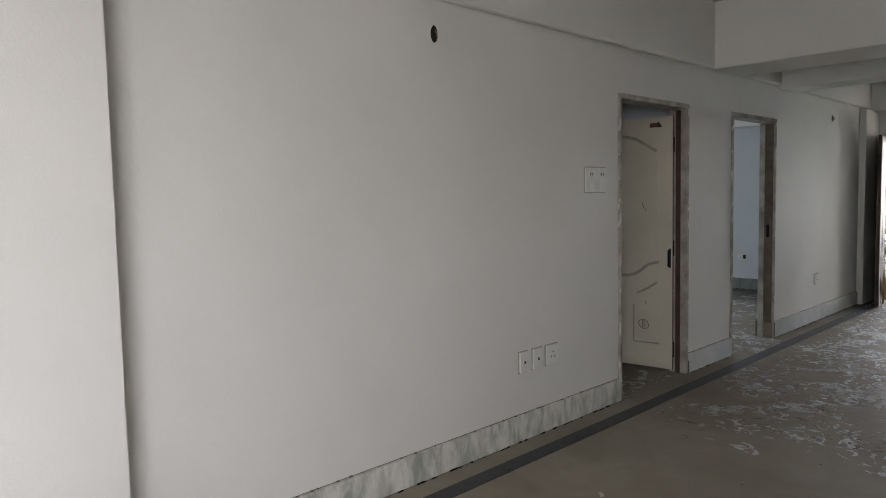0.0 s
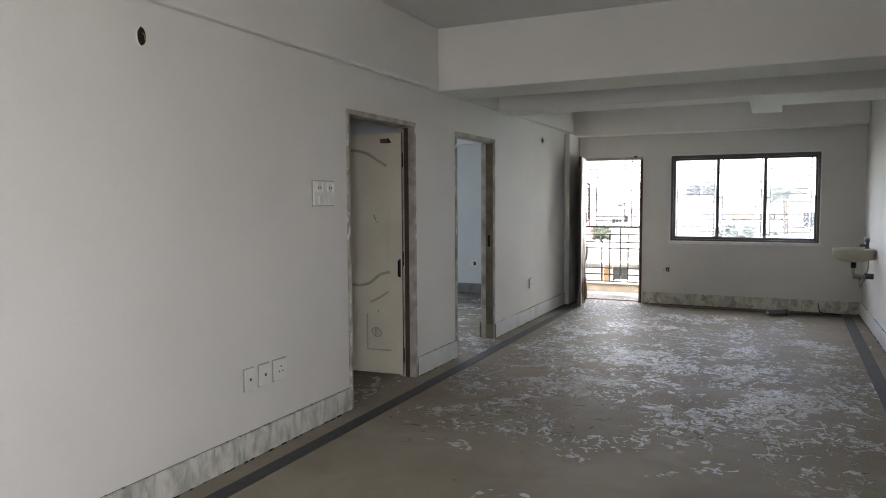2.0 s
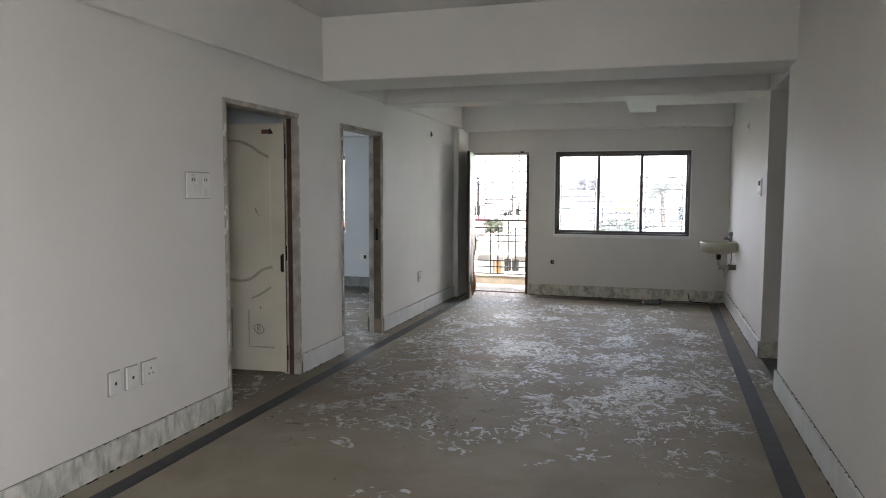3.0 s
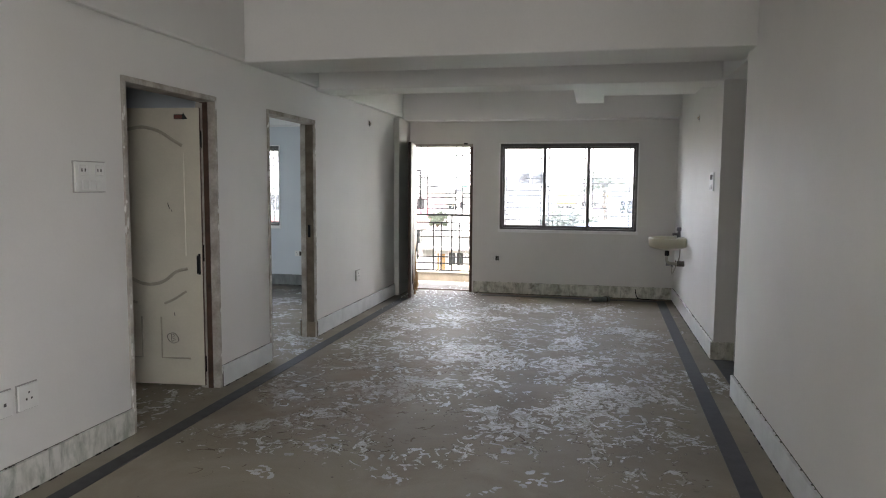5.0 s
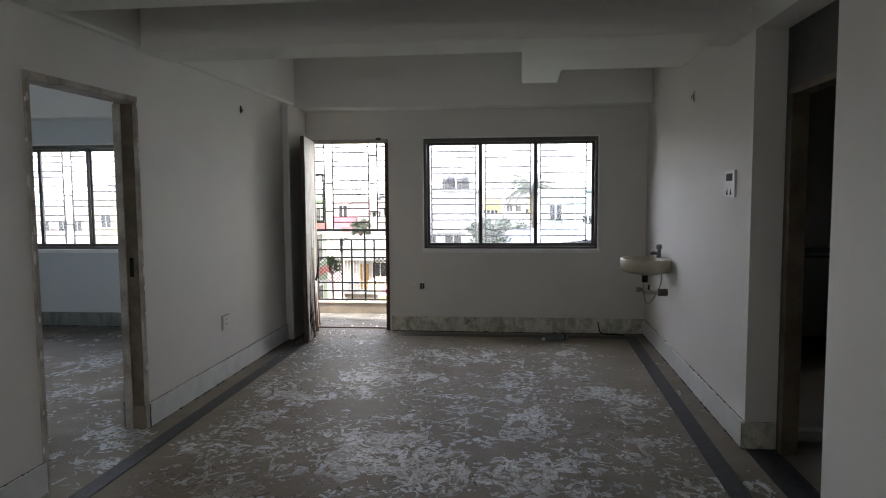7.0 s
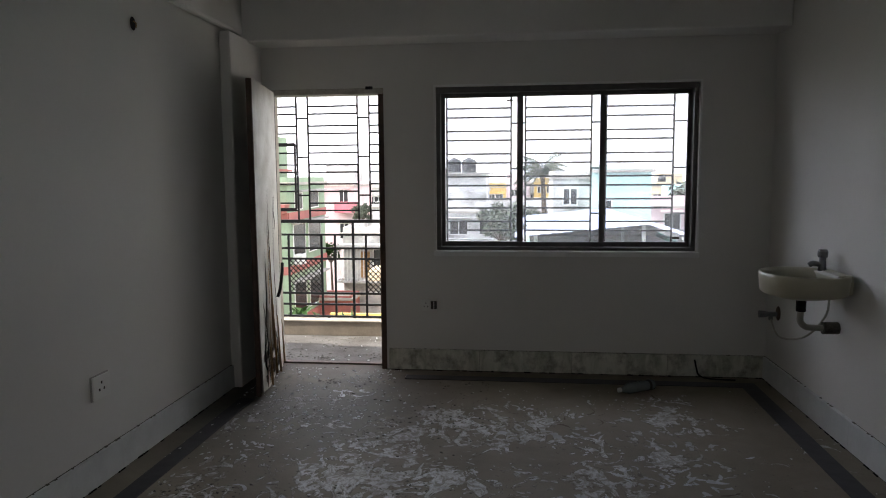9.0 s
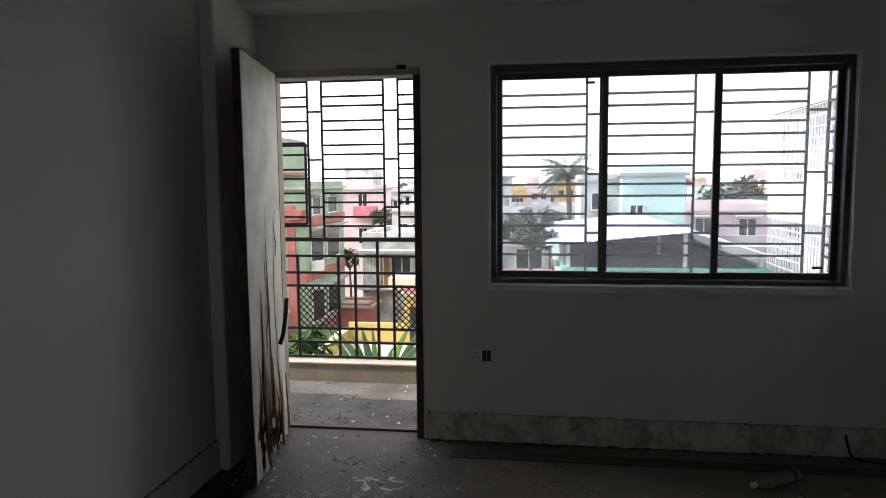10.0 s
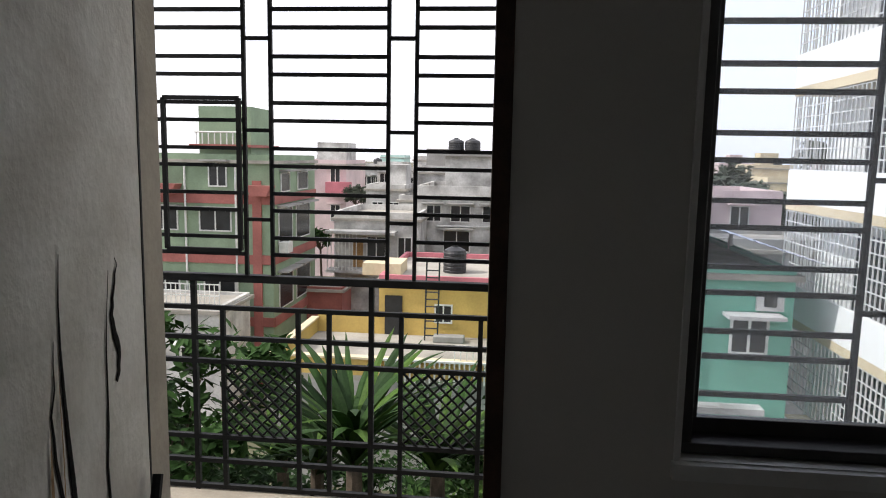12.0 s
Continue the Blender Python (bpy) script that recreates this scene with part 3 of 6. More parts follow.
def balcony_door():
    """White flush leaf with swollen, peeling plywood at its foot, open into the room."""
    d = thing("balcony_door", (BDOOR[0] + 0.06, YN - 0.01, 0.012), "white flush door with peeling plywood, standing open", "door", turn=-80.0)
    L, Z = 0.775, 2.035
    # local x from the hinge to the free edge, +y is the face seen from the room
    part("leaf", boxes((0.0, L, -0.034, 0.0, 0.0, Z), bevel=0.002), BROWN, d, "brown raw back and edges of the leaf", local=True)
    bm = bmesh.new()
    n, m = 14, 40
    grid = []

    def skin(x, z):
        low = max(0.0, 1 - z / 0.95)
        return 0.004 + 0.020 * low * abs(noise.noise((x * 9, z * 2.2, 3.1))) + 0.012 * low * low * math.sin(x * 31 + z * 3) ** 2

    for j in range(m + 1):
        z = Z * j / m
        row = []
        for i in range(n + 1):
            x = L * i / n
            w = skin(x, z)
            row.append(bm.verts.new((x, w, z + (0.03 * abs(noise.noise((x * 20, 7, 1))) if j == 0 else 0))))
        grid.append(row)
    for j in range(m):
        for i in range(n):
            z = Z * j / m
            if z < 0.22 and noise.noise((i * 0.9, j * 0.8, 5.2)) > 0.22:
                continue
            bm.faces.new((grid[j][i], grid[j][i + 1], grid[j + 1][i + 1], grid[j + 1][i]))
    part("face_sheet", bm, PLY, d, "peeling white plywood skin", local=True)
    cracks = [(0.385, 0.05, 1.34, 0.015), (0.425, 0.55, 1.20, 0.007), (0.215, 0.05, 1.28, 0.008), (0.170, 1.05, 1.30, 0.010), (0.55, 0.02, 0.95, 0.02), (0.64, 0.02, 0.65, 0.013), (0.25, 0.02, 0.40, 0.009)]
    for k, (x, z0, z1, r) in enumerate(cracks):
        bm = bmesh.new()
        pts = [(x + 0.016 * math.sin(s * 0.55 + k) + 0.012 * noise.noise((k * 3.1, s * 0.9, 0)), 0.0, z0 + (z1 - z0) * s / 16) for s in range(17)]
        tube(bm, pts, [r * (math.sin(math.pi * (0.25 + 0.75 * s / 16)) ** 1.2) * (0.75 + 0.5 * abs(noise.noise((s * 1.3, k, 2)))) + 0.0015 for s in range(17)], 6)
        for w in bm.verts:
            w.co.y = skin(w.co.x, w.co.z) + 0.002 + w.co.y * 0.12
        part("crack", bm, SHADOWGAP, d, "split in the plywood", local=True)
    for x, z0, z1, w in ((0.455, 0.05, 1.06, 0.032), (0.415, 0.05, 1.18, 0.010), (0.60, 0.03, 0.55, 0.03), (0.50, 0.03, 0.42, 0.02), (0.30, 0.03, 0.35, 0.016)):
        bm = bmesh.new()
        rows = []
        for s in range(13):
            f = s / 12
            zz = z0 + (z1 - z0) * f
            ww = w * (1 - f) ** 0.4 * (0.7 + 0.5 * abs(noise.noise((s * 0.8, x * 9, 1))))
            xx = x + 0.006 * noise.noise((s * 0.7, x * 20, 4))
            rows.append([bm.verts.new((xx + q * ww, skin(xx + q * ww, zz) + 0.0035, zz)) for q in (-0.5, 0.5)])
        for a, b in zip(rows, rows[1:]):
            bm.faces.new((a[0], a[1], b[1], b[0]))
        part("bare_strip", bm, RAWPLY, d, "bare orange-brown plywood", local=True)
    # thin black strip stands in for the shaded hinge gap
    part("hinge_gap", boxes((-0.008, 0.001, -0.03, 0.006, 0.0, Z)), BLACK, d, "dark gap along the hinge side", local=True)
    for x, z, h in ((0.57, 0.02, 0.30), (0.47, 0.25, 0.68), (0.40, 0.05, 0.50), (0.25, 0.02, 0.42), (0.08, 0.05, 0.33)):
        bm = bmesh.new()
        pr = [bm.verts.new(p) for p in ((x, 0.03, z), (x + 0.05, 0.05, z + 0.01), (x + 0.035, 0.028, z + h), (x + 0.01, 0.026, z + h * 0.9))]
        bm.faces.new(pr)
        ex = bmesh.ops.extrude_face_region(bm, geom=bm.faces[:])
        bmesh.ops.translate(bm, verts=[g for g in ex["geom"] if isinstance(g, bmesh.types.BMVert)], vec=(0, 0.004, 0))
        part("peeled_strip", bm, RAWPLY, d, "peeled strip of plywood", local=True)
    bm = bmesh.new()
    tube(bm, bend([(0.155, 0.014, 0.55), (0.135, 0.028, 0.60), (0.085, 0.036, 0.70), (0.035, 0.034, 0.785)], 6), 0.012, 8)
    part("handle", bm, BLACK, d, "black bent pull handle", local=True)
    return d


balcony_door()
bf = thing("door_4", ((BDOOR[0] + BDOOR[1]) / 2, YN + 0.07, 0), "thin worn wooden frame of the balcony doorway", "door frame", kind="structure")
part("jamb", boxes((BDOOR[1] - 0.04, BDOOR[1], YN - 0.008, YN + 0.13, 0, 2.025), bevel=0.003), BROWN, bf)
part("jamb", boxes((BDOOR[0], BDOOR[0] + 0.04, YN + 0.002, YN + 0.13, 0, 2.025), bevel=0.003), KERBTOP, bf, "worn tan painted jamb")
part("head", boxes((BDOOR[0], BDOOR[1], YN - 0.008, YN + 0.13, 2.025, 2.065), bevel=0.003), FRAME, bf)
part("bolt_socket", boxes((-1.60, -1.55, YN - 0.03, YN - 0.008, 2.055, 2.075), bevel=0.003), BLACK, bf, "small black bolt socket")
part("sill", boxes((BDOOR[0] + 0.04, BDOOR[1] - 0.04, YN + 0.09, YN + 0.14, 0.0, 0.012)), BROWN, bf, "dark door sill")


# ---- windows ----
def window(name, x0, x1, z0, z1, mullions, label):
    y = YN + 0.055
    w = thing(name, ((x0 + x1) / 2, YN, z0), label, "window", kind="structure")
    e, ya, yf = 0.014, YN - 0.012, YN + 0.026
    part("outer_trim", boxes((x0 - e, x1 + e, ya, YN - 0.001, z1, z1 + e), (x0 - e, x0, ya, YN - 0.001, z0, z1), (x1, x1 + e, ya, YN - 0.001, z0, z1), bevel=0.002), TRIMWHITE, w, "white stone edging of the opening")
    part("window_sill", boxes((x0 - e - 0.004, x1 + e + 0.004, YN - 0.026, YN - 0.0005, z0 - 0.036, z0 - 0.0005), (x0 + 0.001, x1 - 0.001, YN - 0.010, yf - 0.001, z0 + 0.0005, z0 + 0.003), bevel=0.001), TRIMWHITE, w, "white stone sill")
    part("window_frame", boxes((x0, x1, yf, y + 0.075, z0 + 0.004, z0 + 0.028), (x0, x1, yf, y + 0.075, z1 - 0.04, z1), (x0, x0 + 0.03, yf, y + 0.075, z0 + 0.028, z1 - 0.04), (x1 - 0.03, x1, yf, y + 0.075, z0 + 0.028, z1 - 0.04), bevel=0.003), ALU, w, "dark bronze aluminium frame")
    edges = [x0 + 0.035, *mullions, x1 - 0.035]
    for i, (a, b) in enumerate(zip(edges, edges[1:])):
        yy = y + (0.012 if i % 2 else 0.040)
        a, b, lo, hi, s = a - 0.012, b + 0.012, z0 + 0.022, z1 - 0.035, 0.034
        sash = part("sash", boxes((a, b, yy, yy + 0.024, lo, lo + 0.04), (a, b, yy, yy + 0.024, hi - s, hi), (a, a + s, yy, yy + 0.024, lo + 0.04, hi - s), (b - s, b, yy, yy + 0.024, lo + 0.04, hi - s), bevel=0.002), ALU, w, "sliding aluminium sash")
        pane = part("pane", boxes((a + s, b - s, yy + 0.010, yy + 0.014, lo + 0.04, hi - s)), GLASS, sash, "dusty clear glass pane")
        pane.visible_shadow = False
        if i == 0 and name == "window_1":
            part("sticker", boxes((b - 0.11, b - 0.06, yy + 0.007, yy + 0.0095, hi - 0.065, hi - 0.052)), INK, sash, "small black label")
        if i == 2 and name == "window_1":
            part("sticker", boxes((b - 0.12, b - 0.07, yy + 0.007, yy + 0.0095, lo + 0.06, lo + 0.075)), INK, sash, "small black label")
            part("latch", boxes((b - 0.022, b - 0.010, yy - 0.012, yy, (lo + hi) / 2 - 0.03, (lo + hi) / 2 + 0.03), bevel=0.002), BLACK, sash, "black sash latch")
    return w


window("window_1", *WIN, (-0.495, 0.09), "three-panel sliding window in dark bronze aluminium")
window("window_2", *BWIN, (-5.54, -4.94), "three-panel sliding window of the bedroom")
kw = thing("window_3", (1.96, YN, 1.30), "small bright window of the side room", "window", kind="structure")
y = YN + 0.04
part("window_frame", boxes((1.70, 2.22, y, y + 0.05, 1.30, 1.35), (1.70, 2.22, y, y + 0.05, 2.01, 2.06), (1.70, 1.74, y, y + 0.05, 1.35, 2.01), (2.18, 2.22, y, y + 0.05, 1.35, 2.01), (1.74, 2.18, y, y + 0.05, 1.80, 1.86)), ALU, kw)


def window_grill(name, x0, x1, z0, z1, y, verticals, material, label):
    """A box grill before the window: paired uprights, bars in close and wide steps."""
    g = thing(name, ((x0 + x1) / 2, y, z0), label, "window grill", "window grills")
    b = 0.014
    zc = (z0 + z1) / 2
    up = mesh_of("upright", boxes((-b / 2, b / 2, -b / 2, b / 2, z0 - zc, z1 - zc)), material)
    pieces("upright", g, up, [pose(x, y, zc) for x in verticals])
    cols = list(zip(verticals, verticals[1:]))
    for a, c in cols:
        w = c - a
        me = mesh_of("bar", boxes((-w / 2, w / 2, -b / 2, b / 2, -b / 2, b / 2)), material)
        if w > 0.2:
            zs = [1.946 - 0.1735 * k for k in range(-2, 8)] + [1.877 - 0.1735 * k for k in range(-2, 8)]
        else:
            zs = [1.83 - 0.345 * k for k in range(-1, 4)]
        pieces("bar", g, me, [pose((a + c) / 2, y, z) for z in zs if z0 < z < z1])
    d = y - (YN + 0.15)
    for z in (z0, z1):
        me = mesh_of("rail", boxes((-(x1 - x0) / 2, (x1 - x0) / 2, -0.012, 0.012, -0.012, 0.012)), material)
        pieces("rail", g, me, [pose((x0 + x1) / 2, y, z)])
    me = mesh_of("return_bar", boxes((-b / 2, b / 2, -d / 2, d / 2, -b / 2, b / 2)), material)
    zs = [1.946 - 0.1735 * k for k in range(-1, 7)] + [1.877 - 0.1735 * k for k in range(-1, 7)] + [z0, z1]
    pieces("return_bar", g, me, [pose(x, y - d / 2, z) for x in (x0, x1) for z in zs if z0 <= z <= z1])
    return g


window_grill("window_grill", -1.17, 0.755, 0.78, 2.16, 10.45, (-1.17, -1.06, -0.565, -0.455, 0.04, 0.15, 0.645, 0.755), GRILL, "grey painted steel box grill outside the window")
window_grill("window_grill", -6.27, -4.22, 0.78, 2.16, 10.40, (-6.27, -6.16, -5.45, -5.34, -4.63, -4.52, -4.22), GRILL, "grey painted steel box grill outside the bedroom window")

# ---- balcony ----
BX0, BX1, BY = -3.45, -1.24, 11.212
solid("balcony_floor", boxes((BX0, BX1, 10.19, 11.25, -0.16, -0.006)), BALCONYFLOOR, "dusty concrete balcony floor", "balcony floor", "structure")
# shaded front and lit top are told apart by colour
kerb = solid("balcony_kerb", boxes((BX0, BX1, 11.10, 11.25, -0.006, 0.122), bevel=0.004), KERB, "dirty tan balcony kerb, front colour darkened for shade, cream top", "kerb", "structure")
part("capping", boxes((BX0, BX1, 11.092, 11.256, 0.122, 0.135), bevel=0.003), KERBTOP, kerb, "cream painted top")
solid("balcony_ceiling", boxes((BX0, BX1, 10.19, 11.40, 2.80, 2.93)), CEIL, "plain slab above the balcony", "ceiling", "structure")


def balcony_grill():
    g = thing("balcony_grill", ((BX0 + BX1) / 2, BY, 0.135), "black painted steel balcony railing and grill", "balcony grill")
    ups = [BX0 + 0.01]
    for k in (-1, 0, 1):
        ups += [-2.510 + 0.563 * k, -2.404 + 0.563 * k]
    ups += [BX1 - 0.01]
    ups = sorted(set(ups))
    z0, z1, b = 1.03, 2.80, 0.0145
    up = mesh_of("upright", boxes((-b / 2, b / 2, -b / 2, b / 2, -(z1 - z0) / 2, (z1 - z0) / 2)), BLACK)
    pieces("upright", g, up, [pose(x, BY, (z0 + z1) / 2) for x in ups])
    for a, c in zip(ups, ups[1:]):
        w = c - a
        me = mesh_of("bar", boxes((-w / 2, w / 2, -b / 2, b / 2, -b / 2, b / 2)), BLACK)
        narrow = w < 0.13
        zs = [1.266 + 0.345 * k for k in range(5)] if narrow else [1.128 + 0.1735 * k for k in range(10)] + [1.195 + 0.1735 * k for k in range(10)]
        pieces("bar", g, me, [pose((a + c) / 2, BY, z) for z in zs if z < z1])
    W = BX1 - BX0
    part("top_rail", boxes((BX0, BX1, BY - 0.02, BY + 0.02, 1.015, 1.045), bevel=0.003), BLACK, g, "thick top rail")
    low = mesh_of("rail", boxes((-W / 2, W / 2, -0.01, 0.01, -0.009, 0.009)), BLACK)
    pieces("rail", g, low, [pose((BX0 + BX1) / 2, BY, z) for z in (0.907, 0.783, 0.685, 0.365, 0.262, 0.150)])
    tall = mesh_of("post", boxes((-0.010, 0.010, -0.010, 0.010, -0.45, 0.45)), BLACK)
    short = mesh_of("post", boxes((-0.009, 0.009, -0.009, 0.009, -0.38, 0.38)), BLACK)
    stud = mesh_of("foot", boxes((-0.008, 0.008, -0.008, 0.008, -0.02, 0.02)), BLACK)
    for k in (-1, 0, 1):
        s = 0.726 * k
        for x, me, z in ((-2.008, tall, 0.585), (-1.889, short, 0.53), (-2.304, short, 0.53), (-2.178, short, 0.53)):
            if BX0 < x + s < BX1:
                pieces("post", g, me, [pose(x + s, BY, z)])
        if BX0 < -2.25 + s < BX1:
            pieces("foot", g, stud, [pose(-2.25 + s, BY, 0.132)])
        a, c = -2.617 + s, -2.304 + s
        a, c = max(a, BX0), min(c, BX1)
        if c - a > 0.1:
            bm = bmesh.new()
            n, zl, zh = 9, 0.365, 0.685
            st = (c - a) / 6.5
            k2 = int((zh - zl) / st) + 1
            for i in range(-k2 - 1, 9):
                for sgn in (1, -1):
                    p, q = a + i * st, a + i * st + (zh - zl)
                    lo, hi = max(p, a), min(q, c)
                    if hi - lo > 0.01:
                        za, zb = zl + (lo - p), zl + (hi - p)
                        if sgn < 0:
                            za, zb = zh - (lo - p), zh - (hi - p)
                        tube(bm, [(lo, BY + 0.004 * sgn, za), (hi, BY + 0.004 * sgn, zb)], 0.0052, 4)
            part("lattice_panel", bm, BLACK, g, "diamond lattice panel")
    fr = ((-2.822, -2.522, 1.145, 1.730),)
    for x0, x1, a, c in fr:
        yf = BY - 0.03
        bm = boxes((x0, x1, yf - 0.008, yf + 0.008, a - 0.008, a + 0.008), (x0, x1, yf - 0.008, yf + 0.008, c - 0.008, c + 0.008), (x0 - 0.008, x0 + 0.008, yf - 0.008, yf + 0.008, a, c), (x1 - 0.008, x1 + 0.008, yf - 0.008, yf + 0.008, a, c))
        part("hatch_frame", bm, BLACK, g, "small hinged escape frame")
    return g


balcony_grill()

# ---- fittings on the walls ----
def plate_on_west(y0, y1, z0, z1, label, kind_):
    """A modular white plate on the wall that faces +x."""
    p = thing("switch_board" if kind_ == "board" else "wall_socket", (XL, (y0 + y1) / 2, z0), label, "socket" if kind_ != "board" else "switch", "wall sockets")
    x = XL
    part("box", boxes((x, x + 0.007, y0, y1, z0, z1), bevel=0.003), PLATEBACK, p)
    part("plate", boxes((x + 0.007, x + 0.018, y0 + 0.006, y1 - 0.006, z0 + 0.006, z1 - 0.006), bevel=0.002), PLASTIC, p)
    return p


sb = plate_on_west(3.595, 3.84, 1.434, 1.602, "white modular switchboard with two round sockets", "board")
for y in (3.655, 3.775):
    part("socket", boxes((XL + 0.018, XL + 0.022, y - 0.028, y + 0.028, 1.525, 1.585), bevel=0.008), PLASTIC, sb)
    for dy in (-0.012, 0.012):
        part("pin_hole", boxes((XL + 0.0225, XL + 0.0235, y + dy - 0.004, y + dy + 0.004, 1.545, 1.562)), INK, sb)
for k in range(3):
    y = 3.665 + 0.053 * k
    part("rocker", boxes((XL + 0.018, XL + 0.024, y - 0.020, y + 0.020, 1.448, 1.498), bevel=0.003), PLASTIC, sb)
for (y0, y1), lab in (((2.92, 3.01), "white blank box with a centre hole"), ((3.043, 3.145), "white blank box with a centre hole"), ((3.17, 3.30), "white five-pin wall socket")):
    s = plate_on_west(y0, y1, 0.395, 0.527, lab, "socket")
    ym = (y0 + y1) / 2
    if y0 < 3.1:
        part("hole", boxes((XL + 0.018, XL + 0.0195, ym - 0.007, ym + 0.007, 0.452, 0.468)), INK, s)
    else:
        for dy, dz in ((0, 0.018), (-0.016, -0.012), (0.016, -0.012)):
            part("pin_hole", boxes((XL + 0.018, XL + 0.0195, ym + dy - 0.004, ym + dy + 0.004, 0.458 + dz, 0.468 + dz)), INK, s)
s = plate_on_west(7.935, 8.075, 0.40, 0.52, "white wall socket above the skirting", "socket")
for dy, dz in ((0, 0.02), (-0.018, -0.012), (0.018, -0.012)):
    part("pin_hole", boxes((XL + 0.018, XL + 0.0195, 8.0 + dy - 0.005, 8.0 + dy + 0.005, 0.455 + dz, 0.467 + dz)), INK, s)

n1 = thing("wall_socket", (-1.15, YN, 0.44), "white wall socket with its switch missing", "socket", "wall sockets")
part("box", boxes((-1.214, -1.086, YN - 0.012, YN, 0.448, 0.531), bevel=0.004), PLASTIC, n1)
part("empty_module", boxes((-1.142, -1.096, YN - 0.0135, YN - 0.012, 0.460, 0.520)), INK, n1, "dark empty switch module")
for x in (-1.150,):
    part("strap", boxes((-1.121, -1.117, YN - 0.016, YN - 0.0135, 0.462, 0.518)), PLASTIC, n1)
for dx, dz in ((0, 0.014), (-0.013, -0.010), (0.013, -0.010)):
    part("pin_hole", boxes((-1.178 + dx - 0.003, -1.178 + dx + 0.003, YN - 0.0135, YN - 0.012, 0.485 + dz, 0.494 + dz)), INK, n1)

e1 = thing("switch_board", (XR, 7.15, 1.45), "open white switchboard with bare wires", "switch")
part("box", boxes((XR - 0.014, XR, 7.04, 7.24, 1.455, 1.62), bevel=0.003), PLASTIC, e1)
part("open_module", boxes((XR - 0.016, XR - 0.014, 7.075, 7.20, 1.555, 1.60)), INK, e1, "dark open module")
for y in (7.08, 7.155):
    bm = bmesh.new()
    v = [bm.verts.new(p) for p in ((XR - 0.0155, y, 1.47), (XR - 0.0155, y + 0.045, 1.47), (XR - 0.0155, y + 0.022, 1.515))]
    bm.faces.new(v)
    part("wire_gap", bm, INK, e1)


def wall_hole(y, z, ry, rz, x, s, label):
    """A broken-out conduit hole with a ragged plaster lip."""
    h = thing("conduit_hole", (x, y, z), label, "hole", "conduit holes")
    bm = bmesh.new()
    n = 22
    c = [bm.verts.new((x + s * 0.003, y + ry * (1 + 0.25 * noise.noise((k, y, z))) * math.cos(2 * math.pi * k / n), z + rz * (1 + 0.25 * noise.noise((k, z, y))) * math.sin(2 * math.pi * k / n))) for k in range(n)]
    bm.faces.new(c)
    part("cavity", bm, DARKHOLE, h)
    bm = bmesh.new()
    tube(bm, [(v[0], v[1], v[2]) for v in [(x + s * 0.002, y + ry * 1.08 * math.cos(2 * math.pi * k / n), z + rz * 1.06 * math.sin(2 * math.pi * k / n)) for k in range(n + 1)]], 0.004, 5)
    part("plaster_lip", bm, WALL, h)
    bm = bmesh.new()
    tube(bm, bend([(x + s * 0.003, y + ry * 0.3, z + rz * 0.4), (x + s * 0.02, y + ry * 0.1, z), (x + s * 0.012, y + ry * 0.5, z - rz * 0.5)], 5), 0.003, 5)
    part("wire", bm, RAWPLY, h, "short end of brown wire")
    return h


wall_hole(2.30, 2.235, 0.026, 0.044, XL, 1, "ragged dark conduit hole high on the wall")
wall_hole(8.455, 2.213, 0.030, 0.036, XL, 1, "ragged dark conduit hole high on the wall")
wall_hole(8.13, 2.20, 0.020, 0.040, XR, -1, "small dark conduit hole with loose wire")


n2 = thing("wall_socket", (-4.07, YN, 0.43), "white wall socket with a dark switch module", "socket", "wall sockets")
part("box", boxes((-4.135, -4.005, YN - 0.012, YN, 0.432, 0.516), bevel=0.004), PLASTIC, n2)
part("empty_module", boxes((-4.062, -4.018, YN - 0.0135, YN - 0.012, 0.444, 0.504)), INK, n2, "dark switch module")
part("pin_hole", boxes((-4.108, -4.102, YN - 0.0135, YN - 0.012, 0.480, 0.490)), INK, n2)
part("pin_hole", boxes((-4.092, -4.086, YN - 0.0135, YN - 0.012, 0.462, 0.472)), INK, n2)


